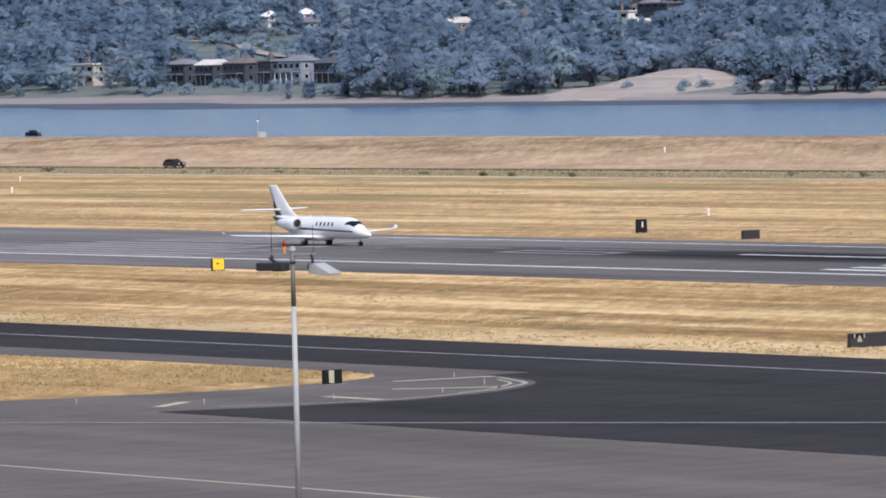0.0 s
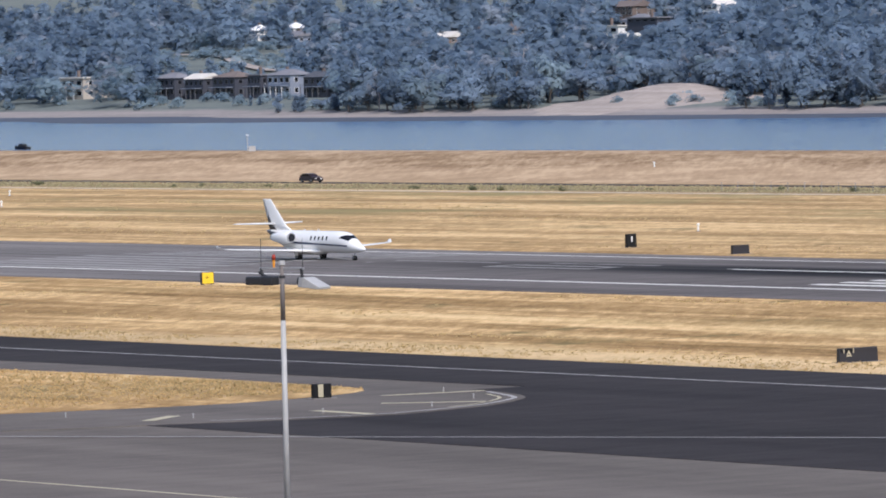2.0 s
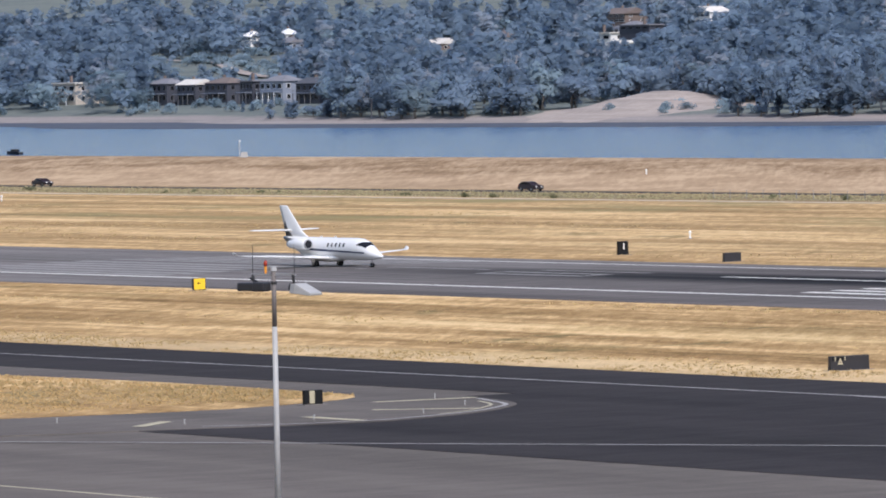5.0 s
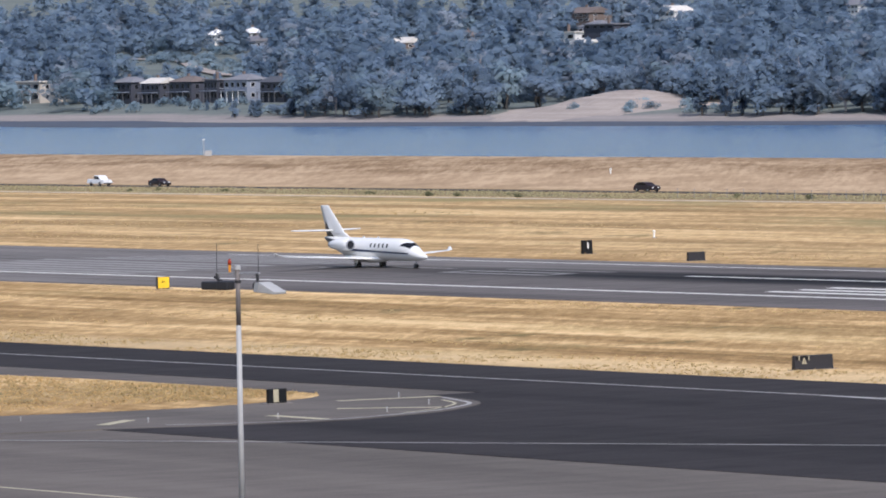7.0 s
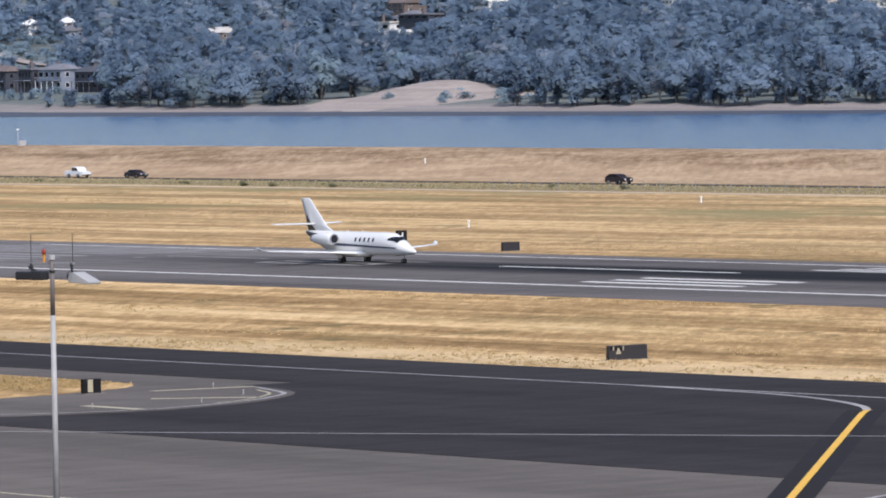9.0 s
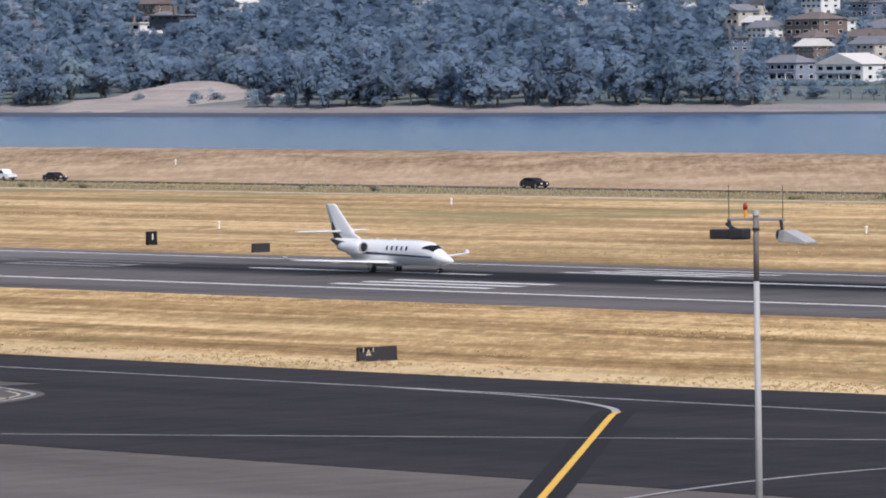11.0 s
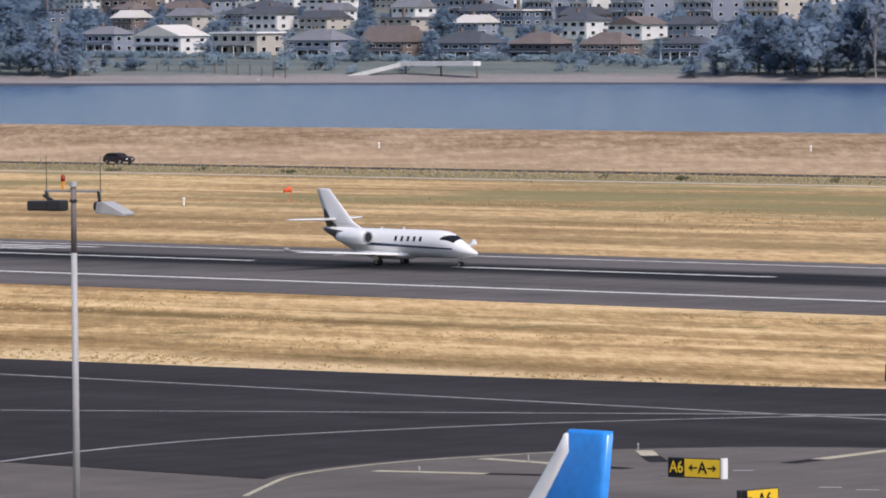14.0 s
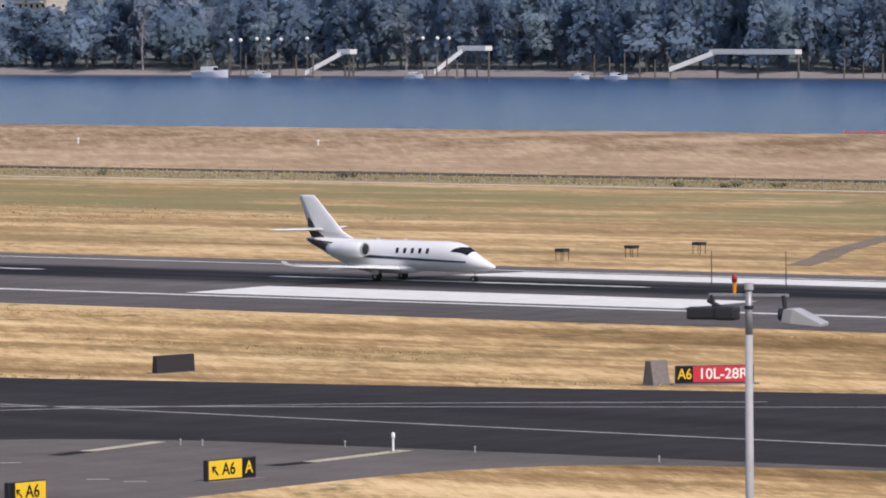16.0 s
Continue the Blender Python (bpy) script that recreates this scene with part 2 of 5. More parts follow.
M["bush"] = foliage("roadside_bush_leaves", (0.09, 0.10, 0.055), (0.17, 0.165, 0.095))
M["mud"] = plain("dark_shore_strip", (0.078, 0.086, 0.108), 0.7, vary=0.2, scale=0.05, spec=0.2)
M["sand"] = asphalt("river_sand", (0.36, 0.31, 0.275), 0.2)

# ------------------------------------------------------------------ mesh helpers


def part(name, bm, mat, parent=None, label="", smooth=False):
    me = bpy.data.meshes.new(name)
    bmesh.ops.recalc_face_normals(bm, faces=bm.faces[:])
    if smooth:
        for f in bm.faces:
            f.smooth = True
    bm.to_mesh(me)
    bm.free()
    mats = mat if isinstance(mat, (list, tuple)) else [mat]
    for x in mats:
        me.materials.append(M[x])
    ob = new(name, me)
    ob.parent = parent
    if label:
        ob["label"] = label
    return ob


def empty(name, m, label, category, group="", kind=""):
    ob = new(name)
    ob.empty_display_size = 0.2
    ob.matrix_world = m
    return tagged(ob, label, category, group, kind)


def add_box(bm, x0, x1, y0, y1, z0, z1, bevel=0.0):
    vs = [bm.verts.new((x, y, z)) for x in (x0, x1) for y in (y0, y1) for z in (z0, z1)]
    fs = [bm.faces.new([vs[i] for i in q]) for q in ((0, 1, 3, 2), (4, 6, 7, 5), (0, 4, 5, 1), (2, 3, 7, 6), (0, 2, 6, 4), (1, 5, 7, 3))]
    if bevel:
        es = list({e for f in fs for e in f.edges})
        bmesh.ops.bevel(bm, geom=es, offset=bevel, segments=2, affect="EDGES", profile=0.5)
    return vs


def box(x0, x1, y0, y1, z0, z1, bevel=0.0):
    bm = bmesh.new()
    add_box(bm, x0, x1, y0, y1, z0, z1, bevel)
    return bm


def add_tube(bm, a, b, r0, r1=None, n=10, cap=True):
    r1 = r0 if r1 is None else r1
    a, b = Vector(a), Vector(b)
    q = (b - a).to_track_quat("Z", "Y").to_matrix()
    rings = []
    for c, r in ((a, r0), (b, r1)):
        rings.append([bm.verts.new(c + q @ Vector((r * math.cos(2 * math.pi * i / n), r * math.sin(2 * math.pi * i / n), 0))) for i in range(n)])
    for i in range(n):
        bm.faces.new((rings[0][i], rings[0][(i + 1) % n], rings[1][(i + 1) % n], rings[1][i]))
    if cap:
        bm.faces.new(rings[0])
        bm.faces.new(rings[1])
    return bm


def tube(a, b, r0, r1=None, n=10):
    return add_tube(bmesh.new(), a, b, r0, r1, n)


def loft(rings, closed=True):
    """Skin over equal rings of points; the ends are capped."""
    bm = bmesh.new()
    vs = [[bm.verts.new(p) for p in r] for r in rings]
    n = len(rings[0])
    for a, b in zip(vs, vs[1:]):
        for i in range(n):
            bm.faces.new((a[i], a[(i + 1) % n], b[(i + 1) % n], b[i]))
    if closed:
        bm.faces.new(vs[0])
        bm.faces.new(vs[-1])
    return bm


def crown(y):
    """Height of the runway's surface, cambered to both sides."""
    return max(0.06, 0.36 - abs(y - 397.4) * 0.0125) if 360 <= y <= 427 else 0.06


def slab(name, pts, z, mat, label="", category="pavement", parent=None, thick=0.3):
    """Flat pavement with an upstanding edge."""
    bm = bmesh.new()
    top = [bm.verts.new((x, y, z)) for x, y in pts]
    bot = [bm.verts.new((x, y, z - thick)) for x, y in pts]
    bm.faces.new(top)
    for i in range(len(pts)):
        j = (i + 1) % len(pts)
        bm.faces.new((top[i], bot[i], bot[j], top[j]))
    ob = part(name, bm, mat, parent)
    bpy.context.view_layer.update()
    return tagged(ob, label, category, kind="structure")


def stroke_bm(pts, w, zf, bm=None):
    """A painted line of width w along points."""
    bm = bm or bmesh.new()
    pts = [Vector((x, y)) for x, y in pts]
    prev = None
    for i, p in enumerate(pts):
        d = (pts[min(i + 1, len(pts) - 1)] - pts[max(i - 1, 0)]).normalized()
        s = Vector((-d.y, d.x)) * w / 2
        pair = [bm.verts.new((*(p + k * s), zf((p + k * s).y))) for k in (1, -1)]
        if prev:
            bm.faces.new((prev[0], prev[1], pair[1], pair[0]))
        prev = pair
    return bm


def smooth_line(pts, n=6):
    """Rounded line through points; tangents are limited by the shorter neighbour, so that it never overshoots."""
    P = [Vector(p) for p in pts]
    T = []
    for i in range(len(P)):
        a, b, c = P[max(i - 1, 0)], P[i], P[min(i + 1, len(P) - 1)]
        d = (c - a).normalized()
        T.append(d * min([q.length for q in (b - a, c - b) if q.length > 0]))
    out = []
    for i in range(len(P) - 1):
        for k in range(n):
            t = k / n
            out.append(tuple(P[i] * (2 * t ** 3 - 3 * t * t + 1) + T[i] * (t ** 3 - 2 * t * t + t) + P[i + 1] * (3 * t * t - 2 * t ** 3) + T[i + 1] * (t ** 3 - t * t)))
    out.append(tuple(P[-1]))
    return out


def text_mesh(body, size):
    """Flat letters in the built-in font, standing upright in the xz plane, centred."""
    cu = bpy.data.curves.new("legend", "FONT")
    cu.body, cu.size, cu.align_x, cu.align_y, cu.extrude = body, size, "CENTER", "CENTER", 0.006
    cu.offset = size * 0.012
    tmp = bpy.data.objects.new("legend", cu)
    scene.collection.objects.link(tmp)
    me = bpy.data.meshes.new_from_object(tmp.evaluated_get(bpy.context.evaluated_depsgraph_get()))
    bpy.data.objects.remove(tmp)
    me.transform(Matrix.Rotation(radians(90), 4, "X"))
    me.materials.clear()
    return me


# ------------------------------------------------------------------ ground


def shore(x):
    """The river's far waterline."""
    s = 1322 + 92 / (1 + math.exp(-(x + 1480) / 70))
    return s + 6 * noise.noise((x * 0.012, 3.1, 0)) + 3 * noise.noise((x * 0.05, 7.1, 0))


def bulge(x):
    """How far the west shore's flat is set back behind the line of shore()."""
    k = min(1.0, max(0.0, (-2020 - x) / 120))
    return 36 * k * k * (3 - 2 * k)


def ground_z(x, y):
    if y < 640:
        return 0.0
    if y < 690:
        k = (y - 640) / 50
        return 3.35 * (k * k * (3 - 2 * k)) + 0.25 * noise.noise((x * 0.02, y * 0.05, 0)) * min(1, (y - 640) / 10)
    if y < 697:
        return 3.35 + 0.25 * noise.noise((x * 0.02, y * 0.05, 0))
    if y < 1000:
        return max(-7.0, 3.35 - (y - 697) * 0.3)
    s = y - shore(x)
    if s < 160:
        s -= bulge(x) * min(1.0, (160 - s) / 100)
    prof = ((-60, -7), (0, -3.2), (14, -1.2), (30, 0.6), (60, 2.2), (120, 3.6), (180, 10), (240, 15), (380, 22.5), (600, 40), (1000, 80), (4000, 130))
    z = -7.0
    for (a, za), (b, zb) in zip(prof, prof[1:]):
        if a <= s <= b:
            z = za + (zb - za) * (s - a) / (b - a)
    if s > 30:
        z += min(1, (s - 30) / 80) * 1.6 * noise.noise((x * 0.01, y * 0.01, 0))
        # low wooded flat on the east side
        if x > -1380 and s < 300:
            z = z + (min(z, 3.0) - z) * min(1, (x + 1380) / 60)
    return z


def build_ground():
    xs = sorted(set([-4200, -3600, -3200] + list(range(-2900, -700, 14)) + list(range(-700, 300, 25)) + [400, 700, 1200, 2200]))
    ys = sorted(set([-900, -300, 0, 200, 400, 600, 640, 648, 656, 664, 672, 680, 690, 697, 715, 735, 1000] + list(range(1270, 1520, 8)) + list(range(1520, 2000, 24)) + [2050, 2150, 2300, 2500, 2800, 3300, 4000]))
    verts = [(x, y, ground_z(x, y)) for y in ys for x in xs]
    n = len(xs)
    faces = [(j * n + i, j * n + i + 1, (j + 1) * n + i + 1, (j + 1) * n + i) for j in range(len(ys) - 1) for i in range(n - 1)]
    me = bpy.data.meshes.new("ground")
    me.from_pydata(verts, [], faces)
    me.polygons.foreach_set("use_smooth", [True] * len(faces))
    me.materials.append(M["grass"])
    return tagged(new("ground", me), "flat airfield of dry mown grass, levee and wooded far bank", "ground", kind="structure")


ground = build_ground()

bm = bmesh.new()
vs = [bm.verts.new(p) for p in ((-4200, 705, -3.0), (2200, 705, -3.0), (2200, 1460, -3.0), (-4200, 1460, -3.0))]
bm.faces.new(vs)
tagged(part("water", bm, "water"), "wide calm blue river with fine ripples", "river", kind="structure")

# flat dark strip laid just above the water along the far waterline
bm = bmesh.new()
prev = None
for i in range(260):
    x = -3600 + 14 * i
    k = min(1.0, max(0.0, (-1280 - x) / 300))
    edge_y = shore(x) + bulge(x)
    pair = [bm.verts.new((x, edge_y - 26 - 44 * k - 10 * noise.noise((x * 0.006, 1.7, 0)), -2.98)), bm.verts.new((x, edge_y + 3, -2.93))]
    if prev:
        bm.faces.new((prev[0], pair[0], pair[1], prev[1]))
    prev = pair
tagged(part("shore_strip", bm, "mud"), "flat dark strip along the far waterline", "mud flat", kind="structure")

# pavements
slab("apron", [(-900, 60), (250, 60), (250, 262), (-900, 262)], 0.03, "apron", "light grey weathered apron pavement", "apron")
slab("taxiway", [(-900, 261.3), (-368, 261.3), (-368, 221.2),
                 (-300, 221.2), (-100, 221.2), (250, 221.2), (250, 330), (-90, 366), (-140, 352), (-190, 321), (-218, 306.8), (-244, 298.5), (-270, 291.2), (-300, 287), (-330, 284.4), (-370, 283.6), (-900, 283.6)],
     0.06, "dark", "dark resurfaced asphalt taxiway", "taxiway")
slab("taxiway_island", smooth_line([(-130, 150), (-200, 165), (-229.9, 212.1), (-233.8, 217.2), (-237.6, 222.3), (-239.8, 228), (-240.6, 234.6), (-239.2, 243.2), (-234.4, 250.6), (-227, 255.4), (-218, 257.0), (-185, 259.8), (-100, 262), (0, 262), (0, 150)], 3),
     0.10, "shoulder", "grey shoulder pavement of a taxiway island", "pavement")
slab("grass_island", smooth_line([(-150, 190), (-196, 205), (-200.5, 228.6), (-201.7, 243.2), (-200.0, 250), (-196.7, 254.1), (-184.8, 257.6), (-100, 258.5), (-20, 258), (-20, 190)], 3),
     0.13, "grass", "dry grass island between taxiways", "grass")
slab("taxiway_island", smooth_line([(-900, 205), (-365, 207), (-354.5, 212.8), (-351.3, 222.9), (-348.8, 229.6), (-347.6, 237.1), (-350.6, 245.9), (-353.4, 250.0), (-356.6, 253.2), (-360.5, 255.1), (-366, 256.4), (-384.8, 258.6), (-412, 260.8), (-900, 261.3)], 3),
     0.09, "shoulder", "grey shoulder pavement of a taxiway island", "pavement")
slab("grass_island", smooth_line([(-900, 216), (-376, 216), (-371, 222.7), (-367.8, 238), (-371.5, 250), (-377, 253.4), (-401.5, 254.6), (-422, 253.6), (-900, 253.4)], 3),
     0.12, "grass", "dry grass island between taxiways", "grass")

# cambered runway
bm = bmesh.new()
yy = [359.6, 360, 374.5, 386, 397.4, 409, 420, 426.5, 427]
prev = None
for y in yy:
    z = -0.2 if y in (359.6, 427) else crown(y)
    row = [bm.verts.new((x, y, z)) for x in (-1100, -560, 0, 700)]
    if prev:
        for i in range(3):
            bm.faces.new((prev[i], prev[i + 1], row[i + 1], row[i]))
    prev = row
tagged(part("runway", bm, "runway"), "grey asphalt runway blackened with tyre rubber", "runway", kind="structure")
slab("road", [(-2500, 621.5), (600, 621.5), (600, 628.5), (-2500, 628.5)], 0.05, "road", "narrow asphalt perimeter road", "road")
slab("gravel_track", smooth_line([(-2500, 592.5), (-900, 592), (-560, 593.5), (-200, 595), (-200, 598), (-560, 596.5), (-900, 595), (-2500, 595.5)], 2), 0.03, "track", "pale gravel service track", "track")
slab("gravel_track", [(-324, 440), (-330.5, 452), (-338, 464.1), (-352, 492), (-361, 510), (-358, 511), (-349, 491), (-336, 465.5), (-328.6, 453.4), (-321.5, 440)], 0.03, "dirt", "brown dirt service road beside the runway", "track")


def paint(name, bm, mat, label, category="marking"):
    ob = part(name, bm, mat)
    return tagged(ob, label, category, kind="structure")


RZ = lambda y: crown(y) + 0.012
TZ = lambda y: 0.075
IZ = lambda y: 0.118


def long_line(y, x0, x1, w, zf):
    return stroke_bm([(x0 + (x1 - x0) * i / 40, y) for i in range(41)], w, zf)


paint("runway_edge_line", long_line(375.0, -640, 600, 0.95, RZ), "paint", "white runway edge stripe")
paint("runway_edge_line", long_line(419.8, -640, 600, 0.9, RZ), "paint", "white runway edge stripe")
for k in range(-1, 14):
    x = -524.75 + 60.96 * k
    if k >= 0:
        paint("centreline_stripe", stroke_bm([(x + 3.66 * i, 397.4) for i in range(11)], 0.95, RZ), "paint", "white runway centreline dash")
for side in (-1, 1):
    for i in range(3):
        y = 397.4 + side * (10.2 + 3.5 * i)
        paint("touchdown_bar", stroke_bm([(-489.5, y), (-478, y), (-466.6, y)], 1.35, RZ), "paint", "white touchdown zone bar")
        if i < 2:
            paint("touchdown_bar", stroke_bm([(-185, y), (-173, y), (-162, y)], 1.8, RZ), "paint", "white touchdown zone bar")
    y = 397.4 + side * 15.6
    paint("aiming_point_mark", stroke_bm([(-333, y), (-310, y), (-287, y)], 9.4, RZ), "paint", "large white aiming point rectangle")
    for i in range(6):
        y = 397.4 + side * (2.6 + 3.4 * i)
        paint("threshold_bar", stroke_bm([(-640, y), (-616, y), (-594, y)], 1.75, RZ), "faint", "worn white runway threshold bar")
# worn runway designation strokes
for x0, x1, y in ((-560, -541.5, 401.2), (-560, -541.5, 393.0), (-560, -541.5, 396.2), (-585, -567, 399.5)):
    paint("designation_stroke", stroke_bm([(x0, y), (x1, y)], 1.1, RZ), "faint", "worn white runway designation stroke")
for x0, y0, y1 in ((-559.5, 393.0, 396.2), (-542, 393.0, 396.2), (-584, 394.5, 399.5)):
    paint("designation_stroke", stroke_bm([(x0, y0), (x0, y1)], 1.1, RZ), "faint", "worn white runway designation stroke")

paint("taxi_centreline", long_line(272.4, -900, 300, 0.45, TZ), "worn", "faded taxiway centreline")
paint("taxi_diagonal_line", stroke_bm([(-900, -141.2), (-349.3, 209.8), (-212, 296.8), (-190, 310)], 0.42, TZ), "worn", "faded pale diagonal taxi line")
LEAD = [(-204.5, 162.8), (-257.7, 213.0), (-304.2, 256.4), (-309.2, 261.1), (-311.4, 263.4)]
paint("taxi_lead_border", stroke_bm(LEAD, 2.4, lambda y: 0.070), "black", "dark sealed border of the lead line")
paint("taxi_lead_line", stroke_bm(LEAD, 0.42, lambda y: 0.078), "yellow", "bright yellow taxi lead line")
paint("taxi_lead_line", stroke_bm(smooth_line([(-311.1, 263.0), (-314.0, 265.2), (-318.4, 267.5), (-324.5, 269.8), (-331, 271.2), (-345, 272.2)], 4), 0.5, lambda y: 0.079), "worn", "faded end of the taxi lead line")
paint("taxi_curve_line", stroke_bm(smooth_line([(-243, 190), (-249.7, 207.3), (-255, 218), (-258.8, 229), (-260.2, 238), (-259.3, 246), (-256.6, 256), (-253, 264), (-246.9, 273.4), (-236, 285), (-220, 297)], 4), 0.42, lambda y: 0.08), "worn", "faded curved taxi line")
paint("apron_line", long_line(188.5, -700, -150, 0.4, lambda y: 0.045), "wornyellow", "faded apron lane line")
# outlines and chevrons of the islands
paint("island_edge_line", stroke_bm(smooth_line([(-352.0, 226), (-349.6, 231), (-348.5, 237.2), (-351.3, 245.6), (-354.0, 249.6), (-357.0, 252.6), (-364, 255.4)], 4), 0.35, IZ), "worn", "faded double edge line round the island")
paint("island_edge_line", stroke_bm(smooth_line([(-351, 243.2), (-352.4, 246.2), (-354.9, 249.4), (-357.5, 251.8), (-361.5, 253.6)], 4), 0.25, IZ), "wornyellow", "faded double edge line round the island")
for a, b in (((-366.2, 248.5), (-365.2, 256.0)), ((-358.5, 243.2), (-354, 248.7)), ((-355.4, 236.0), (-348.9, 235.9)), ((-355.2, 223.4), (-358.6, 227.6))):
    paint("shoulder_stripe", stroke_bm([a, b], 0.9, IZ), "wornyellow", "faded yellow shoulder stripe")
for a, b, c in (((-235.9, 246.2), (-233, 243.6), (-229.5, 240.6)), ((-226.2, 254.1), (-224.6, 246.8), (-224.0, 243.9)), ((-211.9, 256.2), (-210.6, 247.4), (-210.5, 244.5)), ((-238.2, 237), (-231, 236.5), (-227.5, 236.3)), ((-236.2, 227.6), (-230.5, 229.6), (-227, 231))):
    paint("shoulder_stripe", stroke_bm([a, b], 0.9, IZ), "wornyellow", "faded yellow shoulder stripe")
    paint("shoulder_stripe_ground", stroke_bm([b, c], 1.0, IZ), "black", "black painted ground of a shoulder stripe")
for a, b in (((-211.9, 232.9), (-211.0, 233.5)), ((-209.5, 232.8), (-208.6, 233.4)), ((-222.6, 238.5), (-221.9, 239.2))):
    paint("pavement_dash", stroke_bm([a, b], 0.5, IZ), "worn", "small white pavement dash")
paint("island_edge_line", stroke_bm(smooth_line([(-229, 212.3), (-233, 217.4), (-236.8, 222.6), (-238.9, 228), (-239.7, 234.6), (-238.4, 243)], 4), 0.3, IZ), "wornyellow", "faded yellow edge line round the island")

# ------------------------------------------------------------------ aircraft


def ring(x, zc, hw, hh, n=28, low=1.0):
    return [(x, hw * math.cos(2 * math.pi * i / n), zc + hh * math.sin(2 * math.pi * i / n) * (low if math.sin(2 * math.pi * i / n) < 0 else 1)) for i in range(n)]


AERO = ((1.0, 0.0), (0.75, 0.035), (0.45, 0.06), (0.2, 0.055), (0.06, 0.035), (0.0, 0.0), (0.06, -0.025), (0.2, -0.04), (0.45, -0.04), (0.75, -0.02))


def wing_bm(stations, upright=False):
    """Lofted aerofoil through stations (span, leading edge, chord, height, thickness factor)."""
    rings = []
    for y, le, c, z, k in stations:
        if upright:
            rings.append([(-(le + c * a), b * c * k, z) for a, b in AERO])
        else:
            rings.append([(-(le + c * a), y, z + b * c * k) for a, b in AERO])
    return loft(rings)


def side_y(z, zc, hw, hh):
    return hw * math.sqrt(max(0.0, 1 - ((z - zc) / hh) ** 2))


JET_FUS = ((-0.62, 1.14, 0.03, 0.03), (-0.52, 1.145, 0.14, 0.12), (-0.2, 1.18, 0.30, 0.27), (0.4, 1.28, 0.50, 0.45), (1.0, 1.42, 0.68, 0.62), (1.6, 1.58, 0.82, 0.82), (2.2, 1.73, 0.93, 1.02), (2.9, 1.83, 1.00, 1.13), (3.8, 1.88, 1.05, 1.16),
           (5.2, 1.88, 1.06, 1.16), (8.5, 1.88, 1.06, 1.16), (12.2, 1.91, 1.06, 1.14), (13.6, 2.02, 1.00, 1.04), (15.0, 2.28, 0.80, 0.80), (16.4, 2.60, 0.52, 0.50), (17.5, 2.84, 0.26, 0.26), (18.0, 2.93, 0.10, 0.12))


def fus_at(s):
    for a, b in zip(JET_FUS, JET_FUS[1:]):
        if a[0] <= s <= b[0]:
            k = (s - a[0]) / (b[0] - a[0])
            return tuple(p + (q - p) * k for p, q in zip(a[1:], b[1:]))
    return JET_FUS[-1][1:]


def skin_strip(s0, s1, zlo, zhi, side, n=16, off=0.012):
    """Thin plate lying on the fuselage side between heights given by functions of the station."""
    bm = bmesh.new()
    prev = None
    for i in range(n + 1):
        s = s0 + (s1 - s0) * i / n
        zc, hw, hh = fus_at(s)
        col = []
        for k in range(4):
            z = zlo(s) + (zhi(s) - zlo(s)) * k / 3
            col.append(bm.verts.new((-s, side * (side_y(z, zc, hw, hh) + off), z)))
        if prev:
            for k in range(3):
                bm.faces.new((prev[k], prev[k + 1], col[k + 1], col[k]))
        prev = col
    return bm


def wheel_part(parent, x, y, r, w):
    bm = bmesh.new()
    n = 20
    prof = ((r * 0.55, -w / 2), (r * 0.93, -w / 2), (r, -w / 4), (r, w / 4), (r * 0.93, w / 2), (r * 0.55, w / 2))
    rings = [[bm.verts.new((x + a * math.cos(2 * math.pi * i / n), y + b, r + a * math.sin(2 * math.pi * i / n))) for i in range(n)] for a, b in prof]
    for a, b in zip(rings, rings[1:]):
        for i in range(n):
            bm.faces.new((a[i], a[(i + 1) % n], b[(i + 1) % n], b[i]))
    bm.faces.new(rings[0])
    bm.faces.new(rings[-1])
    wheel = part("wheel", bm, "rubber", parent, "black rubber tyre", True)
    part("rim", tube((x, y - w * 0.52, r), (x, y + w * 0.52, r), r * 0.5, n=16), "steel", wheel)
    return wheel


